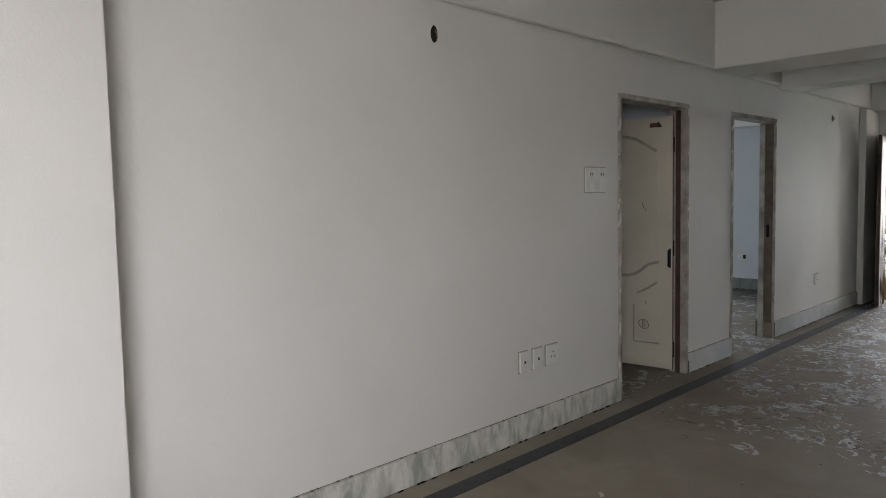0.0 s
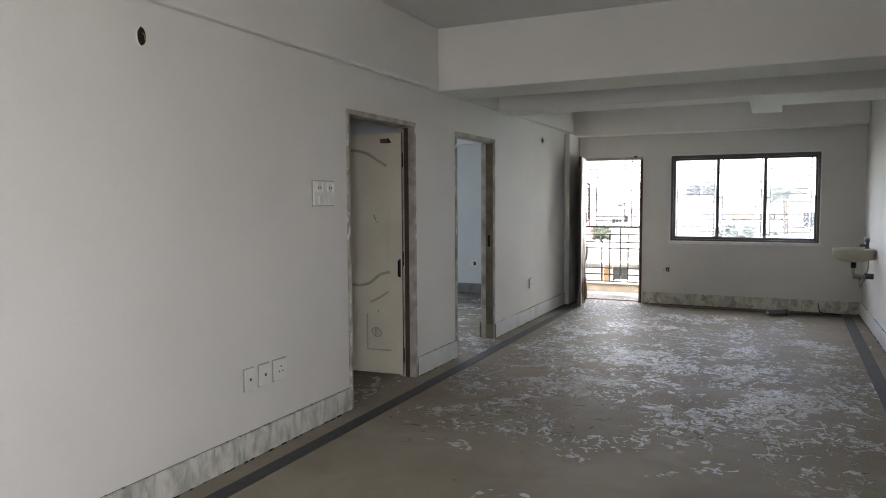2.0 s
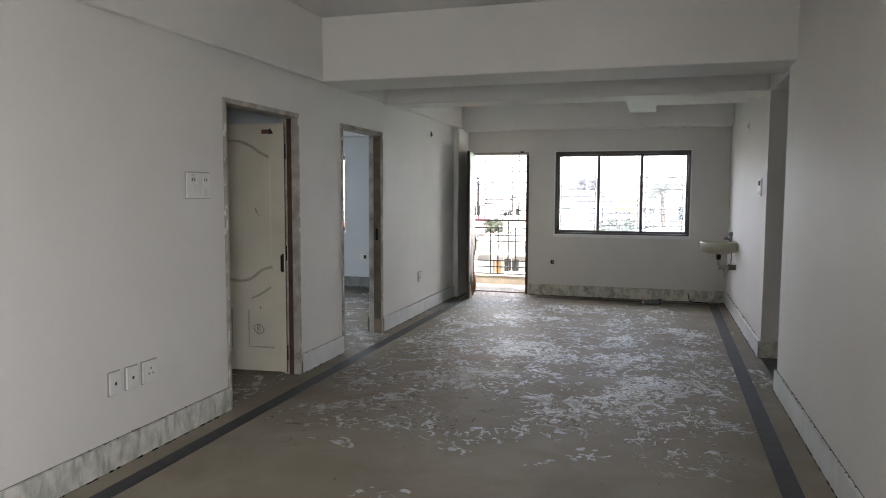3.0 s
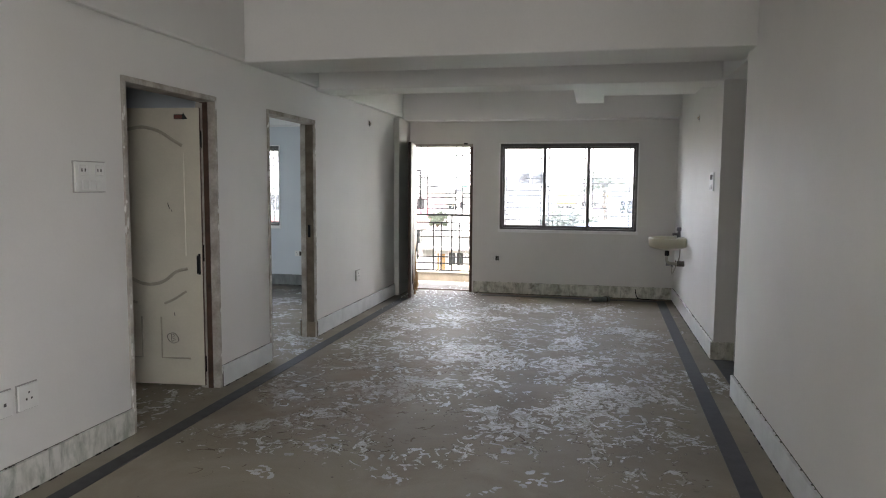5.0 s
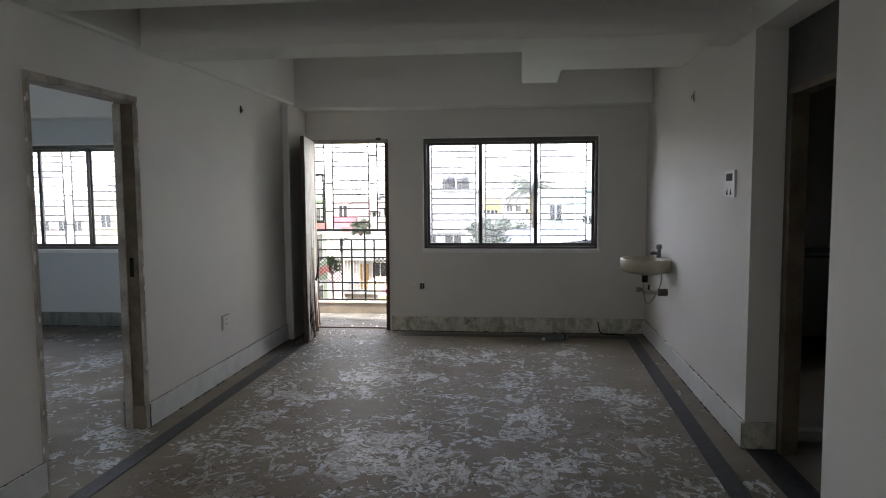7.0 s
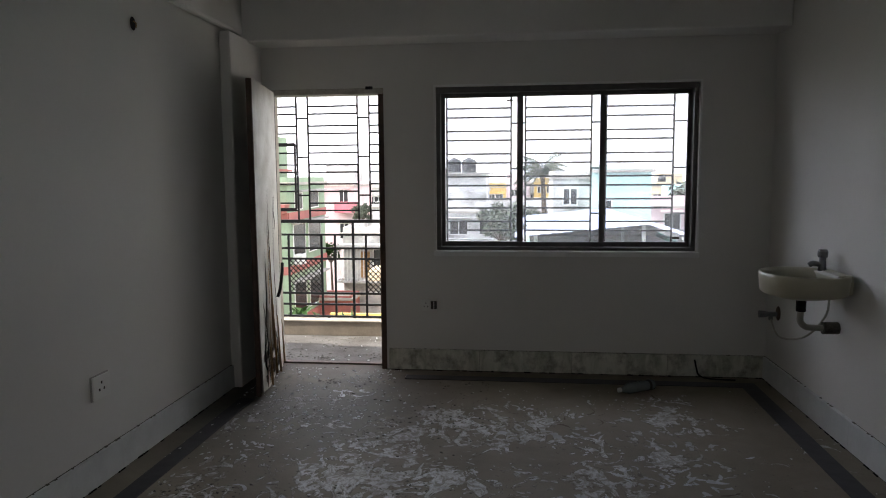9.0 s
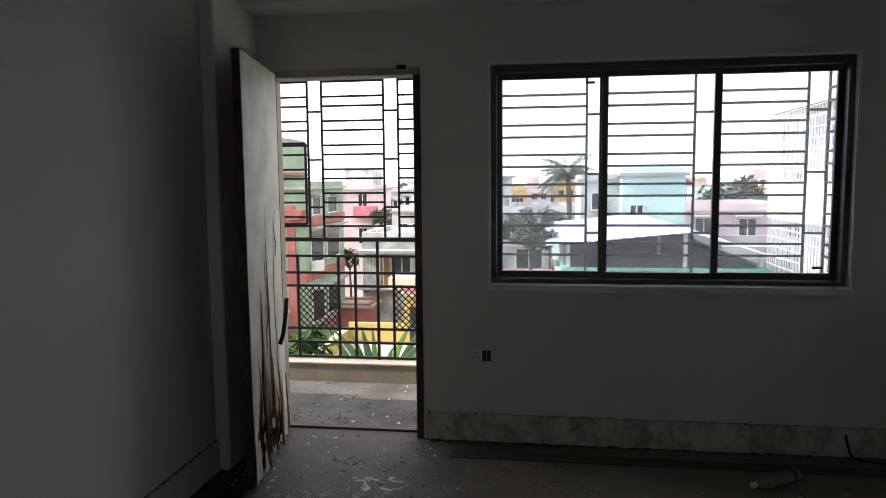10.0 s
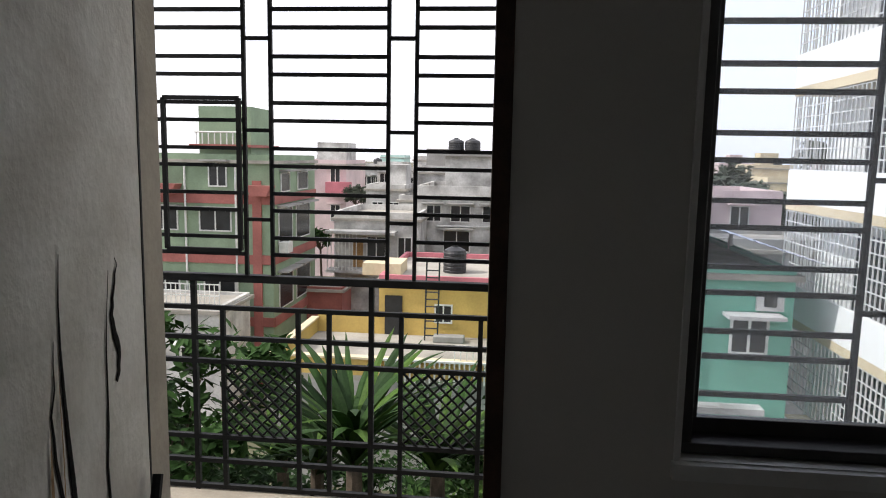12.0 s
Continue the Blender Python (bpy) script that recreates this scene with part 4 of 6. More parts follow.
# ---- washbasin ----
def washbasin():
    y0 = 8.93
    b = thing("washbasin", (XR, y0, 0.5), "ivory ceramic wall-hung washbasin", "washbasin")

    def ring(bm, cx, rx, ry, z, n=36):
        vs = []
        for k in range(n):
            a = 2 * math.pi * k / n
            x = cx + rx * math.cos(a)
            vs.append(bm.verts.new((min(x, XR - 0.001), y0 + ry * math.sin(a) * (1.0 if math.cos(a) < 0.3 else 1.0), z)))
        return vs

    bm = bmesh.new()
    rings = [ring(bm, XR - 0.20, 0.06, 0.06, 0.757), ring(bm, XR - 0.20, 0.12, 0.125, 0.768), ring(bm, XR - 0.195, 0.200, 0.222, 0.790), ring(bm, XR - 0.19, 0.216, 0.240, 0.802), ring(bm, XR - 0.19, 0.224, 0.250, 0.893), ring(bm, XR - 0.19, 0.220, 0.246, 0.903), ring(bm, XR - 0.19, 0.208, 0.234, 0.903), ring(bm, XR - 0.215, 0.168, 0.205, 0.885), ring(bm, XR - 0.22, 0.150, 0.185, 0.84), ring(bm, XR - 0.22, 0.11, 0.13, 0.795), ring(bm, XR - 0.22, 0.03, 0.03, 0.778)]
    for a, c in zip(rings, rings[1:]):
        for k in range(len(a)):
            bm.faces.new((a[k], a[(k + 1) % len(a)], c[(k + 1) % len(a)], c[k]))
    bm.faces.new(rings[0][::-1])
    bm.faces.new(rings[-1])
    part("bowl", bm, CERAMIC, b, smooth=True)
    part("back_shelf", boxes((XR - 0.085, XR - 0.002, y0 - 0.16, y0 + 0.16, 0.80, 0.9045), bevel=0.015), CERAMIC, b)
    bm = bmesh.new()
    ty = y0 + 0.09
    tube(bm, [(XR - 0.065, ty, 0.90), (XR - 0.065, ty, 0.925), (XR - 0.065, ty, 0.975)], [0.024, 0.020, 0.017], 12)
    tube(bm, bend([(XR - 0.065, ty, 0.930), (XR - 0.09, ty, 0.938), (XR - 0.115, ty, 0.942), (XR - 0.135, ty, 0.93)], 5), [0.015] * 15 + [0.013], 10)
    tap = part("tap", bm, CHROME, b, "dull chrome pillar tap", smooth=True)
    bm = lathe([(0.024, 0.0), (0.027, 0.01), (0.027, 0.032), (0.02, 0.045)], 12)
    bm.transform(Matrix.Translation((XR - 0.065, ty, 0.975)))
    part("tap_knob", bm, CHROME, tap)
    bm = bmesh.new()
    tube(bm, [(XR - 0.20, y0, 0.755), (XR - 0.20, y0, 0.69)], 0.026, 14)
    part("waste_nut", bm, BLACK, b, "dark waste nut")
    bm = bmesh.new()
    tube(bm, bend([(XR - 0.20, y0, 0.69), (XR - 0.20, y0, 0.635), (XR - 0.17, y0, 0.605), (XR - 0.11, y0, 0.60), (XR - 0.07, y0, 0.60)], 6), 0.0175, 12)
    part("waste_pipe", bm, PVC, b, "white plastic waste bend", smooth=True)
    bm = bmesh.new()
    tube(bm, [(XR - 0.085, y0, 0.60), (XR - 0.005, y0, 0.60)], 0.033, 14)
    part("wall_sleeve", bm, MORTAR, b, "dark pipe sleeve at the wall")
    bm = bmesh.new()
    tube(bm, bend([(XR - 0.055, y0, 0.80), (XR - 0.06, y0 + 0.03, 0.66), (XR - 0.09, y0 + 0.22, 0.50), (XR - 0.07, y0 + 0.66, 0.40), (XR - 0.05, y0 + 0.89, 0.47)], 8), 0.0065, 8)
    part("supply_hose", bm, PVC, b, "thin white supply hose", smooth=True)
    return b


washbasin()
PATCHBROWN = mat("broken_out_plaster", (0.13, 0.075, 0.05), 0.9, 0.2, 25, 90, 0.4)
v = thing("stop_valve", (XR, 9.82, 0.49), "dull chrome stop valve on a broken-out pipe", "valve")
bm = bmesh.new()
tube(bm, [(XR, 9.82, 0.50), (XR - 0.05, 9.82, 0.50)], 0.016, 10)
tube(bm, [(XR - 0.05, 9.82, 0.515), (XR - 0.05, 9.82, 0.46)], 0.014, 10)
part("body", bm, CHROME, v)
bm = bmesh.new()
tube(bm, [(XR - 0.05, 9.82, 0.50), (XR - 0.085, 9.82, 0.50), (XR - 0.125, 9.82, 0.50)], [0.012, 0.022, 0.024], 10)
part("knob", bm, CHROME, v)
bm = bmesh.new()
bmesh.ops.create_icosphere(bm, subdivisions=2, radius=1, matrix=Matrix.Translation((XR - 0.002, 9.82, 0.505)) @ Matrix.Diagonal((0.012, 0.04, 0.05, 1)))
part("mortar_patch", bm, PATCHBROWN, v, "brown unplastered patch")


# ---- side room ----
ct = thing("counter", (2.5, 9.7, 0), "black stone kitchen counter with a pale edge", "counter")
part("slab", boxes((XR + 0.26, 3.6, 9.42, YN, 0.87, 0.91)), BAND, ct)
part("edge", boxes((XR + 0.26, 3.6, 9.405, 9.4195, 0.885, 0.912)), STONE, ct, "pale stone nosing")
part("support", boxes((2.2, 2.28, 9.5, YN, 0, 0.87)), ROOMSHADE, ct)
part("support", boxes((3.2, 3.28, 9.5, YN, 0, 0.87)), ROOMSHADE, ct)
solid("threshold_kerb", boxes((XR + 0.262, 2.2, 6.90, 6.98, 0, 0.065), bevel=0.006), STONE, "low pale stone kerb on the side room floor", "kerb")


# ---- loose things on the floor ----
bt = thing("plastic_bottle", (0.28, 9.62, 0.036), "empty clear plastic bottle lying on the floor", "bottle", turn=32)
prof = [(0.020, -0.145), (0.033, -0.135), (0.035, -0.12), (0.033, -0.08), (0.035, -0.075), (0.0335, -0.03), (0.035, -0.02), (0.0335, 0.02), (0.035, 0.03), (0.034, 0.07), (0.026, 0.10), (0.013, 0.125), (0.013, 0.14)]
bm = lathe(prof, 20)
bm.transform(Matrix.Rotation(radians(-90), 4, "Y"))
part("body", bm, CLEARPLASTIC, bt, smooth=True, local=True)
bm = lathe([(0.0152, 0.132), (0.0152, 0.15), (0.013, 0.152)], 16)
bm.transform(Matrix.Rotation(radians(-90), 4, "Y"))
part("cap", bm, PLASTIC, bt, "white cap", local=True)
bm = lathe([(0.0356, -0.105), (0.0356, -0.085), (0.0346, -0.0855), (0.0346, -0.1045)], 20)
bm.transform(Matrix.Rotation(radians(-90), 4, "Y"))
part("label", bm, INK, bt, "dark torn label", local=True)

bm = bmesh.new()
tube(bm, bend([(0.74, YN - 0.028, 0.128), (0.75, YN - 0.045, 0.07), (0.77, YN - 0.05, 0.02), (0.84, YN - 0.08, 0.006), (1.0, YN - 0.10, 0.006)], 6), 0.006, 6)
solid("cable", bm, BLACK, "short black cable end at the skirting", "cable")


def litter(name, label, n, xr, yr, z, smin, smax, material, flat=0.25, seed=1):
    """Uncountable crumbs of plaster and dry leaves."""
    r = random.Random(seed)
    bm = bmesh.new()
    heaps = [(r.uniform(*xr), r.uniform(*yr), r.uniform(0.04, 0.22)) for k in range(16)]
    for k in range(n):
        x, y = r.uniform(*xr), r.uniform(*yr)
        if r.random() < 0.65:
            hx, hy, spread = r.choice(heaps)
            x, y = min(xr[1], max(xr[0], r.gauss(hx, spread))), min(yr[1], max(yr[0], r.gauss(hy, spread)))
        s = smin + (smax - smin) * r.random() ** 2.5
        h = s * flat
        a = r.uniform(0, math.pi)
        c, sn = math.cos(a) * s, math.sin(a) * s
        w = r.uniform(0.35, 0.9)
        v = [bm.verts.new((x + p, y + q, z + hh)) for p, q, hh in ((c, sn, 0), (-sn * w, c * w, 0), (-c, -sn, 0), (sn * w, -c * w, 0), (c * 0.2, sn * 0.2, h))]
        for i in range(4):
            bm.faces.new((v[i], v[(i + 1) % 4], v[4]))
        bm.faces.new(v[3::-1])
    return solid(name, bm, material, label, "debris", "stuff")


litter("plaster_crumbs", "pale plaster crumbs scattered on the floor", 420, (-2.1, 0.9), (4.5, 9.7), 0.001, 0.004, 0.014, PAINTED, 0.4, 1)
litter("dark_crumbs", "dark grit scattered on the floor", 260, (-2.1, 1.1), (3.0, 9.7), 0.001, 0.003, 0.010, MORTAR, 0.4, 2)
litter("door_debris", "plaster flakes and dirt heaped by the balcony door", 520, (-2.3, -1.2), (8.3, 10.0), 0.001, 0.004, 0.020, PAINTED, 0.35, 3)
litter("door_dirt", "dark dirt by the balcony door", 700, (-2.3, -0.7), (7.6, 10.15), 0.001, 0.004, 0.016, MORTAR, 0.35, 4)
litter("balcony_litter", "dry leaves and grit on the balcony floor", 900, (-3.2, -1.3), (10.2, 11.08), -0.005, 0.005, 0.022, MORTAR, 0.3, 5)
litter("balcony_crumbs", "pale plaster pieces on the balcony floor", 22, (-2.6, -1.3), (10.2, 11.08), -0.005, 0.005, 0.022, PAINTED, 0.5, 6)


# ---- dried slurry on the floors ----
def island_material(name, dark, light, rough, bend_at=0.0, spec=0.2):
    m = bpy.data.materials.new(name)
    m.use_nodes = True
    n, l = m.node_tree.nodes, m.node_tree.links
    b = n["Principled BSDF"]
    geo, r, t, mx = n.new("ShaderNodeNewGeometry"), n.new("ShaderNodeValToRGB"), n.new("ShaderNodeTexNoise"), n.new("ShaderNodeMixRGB")
    r.color_ramp.elements[0].color, r.color_ramp.elements[1].color = (*dark, 1), (*light, 1)
    t.inputs["Scale"].default_value, t.inputs["Detail"].default_value = 55, 4
    mx.blend_type, mx.inputs["Fac"].default_value = "MULTIPLY", 0.3
    patch, add = n.new("ShaderNodeTexNoise"), n.new("ShaderNodeMath")
    patch.inputs["Scale"].default_value, patch.inputs["Detail"].default_value = 4.0, 3
    add.operation, add.inputs[1].default_value = "MULTIPLY_ADD", 0.35
    l.new(geo.outputs["Position"], patch.inputs["Vector"])
    l.new(geo.outputs["Random Per Island"], add.inputs[0])
    spread = n.new("ShaderNodeMapRange")
    spread.inputs["From Min"].default_value, spread.inputs["From Max"].default_value = 0.35, 0.65
    spread.inputs["To Max"].default_value = 0.65
    l.new(patch.outputs["Fac"], spread.inputs["Value"])
    l.new(spread.outputs["Result"], add.inputs[2])
    l.new(add.outputs["Value"], r.inputs["Fac"])
    r.color_ramp.elements[0].position, r.color_ramp.elements[1].position = bend_at, 1.0
    l.new(geo.outputs["Position"], t.inputs["Vector"])
    l.new(r.outputs["Color"], mx.inputs["Color1"])
    l.new(t.outputs["Fac"], mx.inputs["Color2"])
    l.new(mx.outputs["Color"], b.inputs["Base Color"])
    b.inputs["Roughness"].default_value = rough
    b.inputs["Specular IOR Level"].default_value = spec
    return m


SLURRY = island_material("dried_white_slurry", (0.33, 0.31, 0.29), (0.74, 0.755, 0.79), 0.48, 0.0, 0.42)
SMUDGE = island_material("trodden_dirt", (0.10, 0.075, 0.055), (0.24, 0.19, 0.14), 0.7)


def strokes(name, label, n, xr, yr, material, density, length, width, z, seed):
    """Short curved wiping strokes in clumps, each a thin ragged ribbon that lies on the floor."""
    r = random.Random(seed)
    verts, faces = [], []
    made = 0
    while made < n:
        cx, cy = r.uniform(*xr), r.uniform(*yr)
        if r.random() > density(cx, cy):
            continue
        lean = r.gauss(0, 0.45)
        size = r.uniform(0.6, 1.5)
        for k in range(r.randint(4, 11)):
            made += 1
            x, y = cx + r.gauss(0, 0.085) * size, cy + r.gauss(0, 0.045) * size
            if not (xr[0] < x < xr[1] and yr[0] < y < yr[1]):
                continue
            a = lean + r.gauss(0, 0.75)
            ln, w, turn = r.uniform(*length) * size, r.uniform(*width) * r.uniform(0.5, 1.3), r.gauss(0, 1.7)
            zz = z + r.uniform(0, 0.0008)
            base, seg = len(verts), 6
            for i in range(seg + 1):
                f = i / seg
                ww = w * (math.sin(math.pi * min(0.97, f * 0.9 + 0.06)) ** 0.4) * r.uniform(0.35, 1.3)
                nx, ny = -math.sin(a), math.cos(a)
                off = r.uniform(-0.25, 0.25) * w
                verts.append((x + nx * (ww + off), y + ny * (ww + off), zz))
                verts.append((x - nx * (ww - off), y - ny * (ww - off), zz))
                x, y = x + math.cos(a) * ln / seg, y + math.sin(a) * ln / seg
                a += turn / seg
            faces += [(base + 2 * i, base + 2 * i + 1, base + 2 * i + 3, base + 2 * i + 2) for i in range(seg)]
    me = bpy.data.meshes.new(name)
    me.from_pydata(verts, [], faces)
    me.materials.append(material)
    return tagged(new(name, me), label, "stains", "", "stuff")


def hall_density(x, y):
    v = 0.16 + 1.0 * noise.noise((x * 1.0 + 3, y * 0.8, 0.5)) + 1.6 * noise.noise((x * 3.4, y * 4.0, 4.0))
    near = min(1, max(0.05, (y - 3.4) / 2.2))
    end = min(1, max(0.15, (9.3 - y) / 1.6))
    side = min(1, max(0.0, (0.98 - x) / 0.30)) * min(1, max(0.0, (x + 2.12) / 0.25))
    worn = 0.35 if (x < -0.9 and 4.2 < y < 5.9) else 1.0
    return max(0.012, v) * near * end * side * worn


def dirt_density(x, y):
    return 1.0 if (x < -0.7 and 3.9 < y < 6.2) else 0.7 * hall_density(x, y)


def room_density(x, y):
    return max(0.05, 0.55 + 0.8 * noise.noise((x * 1.1, y * 0.9, 2.5))) * min(1, max(0.1, (9.0 - y) / 1.5))


strokes("slurry_streaks", "dried white polishing slurry wiped over the floor", 900, (-2.12, 0.9), (1.8, 9.65), SLURRY, hall_density, (0.02, 0.085), (0.004, 0.020), 0.0016, 5)
strokes("dirt_smudges", "dark trodden dirt smudges on the floor", 500, (-2.12, 0.9), (2.6, 9.65), SMUDGE, dirt_density, (0.02, 0.10), (0.002, 0.008), 0.0028, 6)
strokes("bedroom_slurry", "dried white polishing slurry on the bedroom floor", 900, (-6.4, -2.62), (5.45, 9.6), SLURRY, room_density, (0.022, 0.085), (0.005, 0.020), 0.0012, 7)
strokes("doorway_slurry", "dried white slurry trodden through the doorway", 120, (-2.6, -2.32), (5.85, 6.75), SLURRY, lambda x, y: 0.6, (0.04, 0.12), (0.004, 0.014), 0.0012, 8)


# ---- outdoors ----
GRASS = mat("dusty_yard_ground", (0.13, 0.13, 0.075), 0.95, 0.25, 0.4, 8, 0.4, tint=(0.18, 0.155, 0.12))
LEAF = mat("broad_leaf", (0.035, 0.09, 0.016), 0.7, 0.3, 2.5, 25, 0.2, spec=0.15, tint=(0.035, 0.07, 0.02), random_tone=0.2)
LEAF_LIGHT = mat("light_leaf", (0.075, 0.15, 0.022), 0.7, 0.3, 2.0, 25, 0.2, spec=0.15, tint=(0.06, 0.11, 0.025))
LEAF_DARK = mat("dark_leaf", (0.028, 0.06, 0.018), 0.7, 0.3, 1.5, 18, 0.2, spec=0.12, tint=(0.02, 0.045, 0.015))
# distance haze is mixed into this leaf colour, paler than the near leaves
LEAF_HAZED = mat("haze_paled_leaf", (0.145, 0.165, 0.125), 0.8, 0.3, 0.6, 6, 0.2, spec=0.1, tint=(0.095, 0.11, 0.085))
BARK = mat("bark", (0.16, 0.12, 0.085), 0.9, 0.3, 6, 40, 0.6)
GREENWALL = mat("sage_green_wall", (0.27, 0.36, 0.24), 0.85, 0.14, 0.7, 12, 0.1)
REDBAND = mat("brick_red_paint", (0.38, 0.13, 0.11), 0.8, 0.15, 1.0, 12, 0.1)
YELLOW = mat("yellow_ochre_wall", (0.64, 0.44, 0.13), 0.85, 0.12, 0.7, 12, 0.1)
PINK = mat("pale_pink_wall", (0.72, 0.57, 0.57), 0.85, 0.12, 0.5, 8, 0.1)
ROSE = mat("rose_roof_edge", (0.62, 0.20, 0.24), 0.8, 0.15, 0.8, 10, 0.1)
WHITEWALL = mat("weathered_white_wall", (0.72, 0.71, 0.69), 0.85, 0.2, 0.9, 9, 0.15, tint=(0.30, 0.29, 0.275))
GREYWALL = mat("grey_cement_wall", (0.42, 0.41, 0.39), 0.9, 0.18, 0.5, 9, 0.15)
TEAL = mat("sea_green_wall", (0.20, 0.50, 0.38), 0.8, 0.1, 0.6, 10, 0.08)
TURQ = mat("turquoise_wall", (0.52, 0.72, 0.67), 0.8, 0.08, 0.5, 9, 0.08)
CREAMWALL = mat("cream_wall", (0.74, 0.62, 0.42), 0.85, 0.12, 0.6, 9, 0.1)
SHEET = mat("pale_blue_sheet_roof", (0.36, 0.42, 0.58), 0.5, 0.08, 1.2, 14, 0.1)
DARKOPEN = mat("dark_window_opening", (0.03, 0.032, 0.035), 0.25, 0.2, 2, 12, 0.05)
TANK = mat("black_water_tank", (0.035, 0.035, 0.04), 0.5, 0.2, 3, 20, 0.1)
ROOFDECK = mat("dusty_terrace", (0.45, 0.42, 0.37), 0.9, 0.18, 0.8, 10, 0.15)
BLOCKWHITE = mat("fresh_white_wall", (0.88, 0.88, 0.86), 0.8, 0.05, 0.6, 9, 0.08)
STEEL = mat("white_painted_steel", (0.72, 0.72, 0.70), 0.5, 0.1, 5, 30, 0.1)

GZ = -9.5
bm = bmesh.new()
bmesh.ops.create_grid(bm, x_segments=8, y_segments=8, size=900)
bmesh.ops.translate(bm, verts=bm.verts[:], vec=(0, 300, GZ))
solid("ground", bm, GRASS, "dusty earth with green patches between houses", "ground", "structure")


def house(label, x0, x1, y0, y1, top, wallmat, windows=(), side_windows=(), roof=ROOFDECK, edge=None, parapet=0.5, shades=None):
    """A flat-roofed town house: walls, roof deck with parapet, window openings with sunshades on the near face and on one side."""
    h = thing("house", ((x0 + x1) / 2, (y0 + y1) / 2, GZ), label, "house", "town houses")
    part("wall", boxes((x0, x1, y0, y1, GZ, top)), wallmat, h)
    t = 0.18
    part("roof", boxes((x0 - 0.15, x1 + 0.15, y0 - 0.15, y1 + 0.15, top, top + 0.14)), roof, h)
    part("parapet", boxes((x0, x1, y0, y0 + t, top + 0.14, top + 0.14 + parapet), (x0, x1, y1 - t, y1, top + 0.14, top + 0.14 + parapet), (x0, x0 + t, y0 + t, y1 - t, top + 0.14, top + 0.14 + parapet), (x1 - t, x1, y0 + t, y1 - t, top + 0.14, top + 0.14 + parapet)), edge or wallmat, h)
    for x, z, w, ht in windows:
        win = part("window", boxes((x - w / 2 - 0.06, x + w / 2 + 0.06, y0 - 0.05, y0 - 0.004, z - 0.06, z), (x - w / 2 - 0.06, x + w / 2 + 0.06, y0 - 0.05, y0 - 0.004, z + ht, z + ht + 0.06), (x - w / 2 - 0.06, x - w / 2, y0 - 0.05, y0 - 0.004, z, z + ht), (x + w / 2, x + w / 2 + 0.06, y0 - 0.05, y0 - 0.004, z, z + ht), (x - 0.03, x + 0.03, y0 - 0.04, y0 - 0.004, z, z + ht)), STEEL, h)
        part("pane", boxes((x - w / 2, x + w / 2, y0 - 0.02, y0 - 0.005, z, z + ht)), DARKOPEN, win)
        if w > 0.7:
            part("sunshade", boxes((x - w / 2 - 0.25, x + w / 2 + 0.25, y0 - 0.55, y0 - 0.002, z + ht + 0.12, z + ht + 0.2)), shades or wallmat, h)
    for y, z, w, ht in side_windows:
        win = part("window", boxes((x1 + 0.004, x1 + 0.05, y - w / 2 - 0.05, y + w / 2 + 0.05, z - 0.05, z), (x1 + 0.004, x1 + 0.05, y - w / 2 - 0.05, y + w / 2 + 0.05, z + ht, z + ht + 0.05), (x1 + 0.004, x1 + 0.05, y - w / 2 - 0.05, y - w / 2, z, z + ht), (x1 + 0.004, x1 + 0.05, y + w / 2, y + w / 2 + 0.05, z, z + ht)), STEEL, h)
        part("pane", boxes((x1 + 0.005, x1 + 0.02, y - w / 2, y + w / 2, z, z + ht)), DARKOPEN, win)
        part("sunshade", boxes((x1 + 0.002, x1 + 0.5, y - w / 2 - 0.2, y + w / 2 + 0.2, z + ht + 0.1, z + ht + 0.18)), shades or wallmat, h)
    return h


def water_tank(x, y, z, r=0.55, h=1.2):
    t = thing("water_tank", (x, y, z), "black ribbed plastic water tank on a roof", "water tank", "water tanks")
    prof = [(r * 0.97, 0)]
    for k in range(6):
        prof += [(r, h * (0.02 + 0.13 * k)), (r, h * (0.09 + 0.13 * k)), (r * 0.96, h * (0.11 + 0.13 * k))]
    prof += [(r * 0.9, h * 0.84), (r * 0.4, h * 0.95), (r * 0.25, h * 0.96)]
    part("body", lathe(prof, 20), TANK, t, local=True)
    part("lid", lathe([(r * 0.27, h * 0.955), (r * 0.27, h * 1.0), (r * 0.1, h * 1.02)], 14), TANK, t, local=True)
    return t


# the sage green block with red bands
# side windows are oversized; their dark panes stand in for shaded recesses
g = house("sage green three-storey block with red bands", -21.0, -12.1, 38.6, 45.2, 1.05, GREENWALL,
          [(-14.75, -1.95, 1.4, 0.85), (-14.6, 0.05, 0.75, 0.95), (-17.2, -1.95, 1.3, 0.9), (-14.6, -5.0, 1.4, 0.9), (-17.2, -5.0, 1.3, 0.9), (-18.3, 0.0, 1.2, 0.9), (-14.6, -8.0, 1.4, 1.0)],
          [(40.3, -2.6, 1.9, 1.6), (43.0, -2.6, 2.2, 1.6), (40.3, -5.6, 1.9, 1.6), (43.0, -5.6, 2.2, 1.6), (40.3, -0.2, 1.2, 0.8), (43.0, -0.2, 1.6, 0.8)], parapet=0.25, shades=GREYWALL)
for z in (-0.75, -3.45, -6.3):
    part("band", boxes((-21.02, -12.07, 38.52, 38.6, z, z + 0.42), (-12.1, -12.02, 38.6, 45.2, z, z + 0.42)), REDBAND, g, "brick red storey band")
part("band", boxes((-13.0, -12.6, 38.5, 38.597, -9.0, 0.3)), REDBAND, g, "brick red upright band")
for x in (-13.75, -16.1):
    bm = bmesh.new()
    tube(bm, [(x, 38.5, -9), (x, 38.5, 0.9)], 0.05, 6)
    part("drainpipe", bm, STEEL, g, "pale drainpipe")
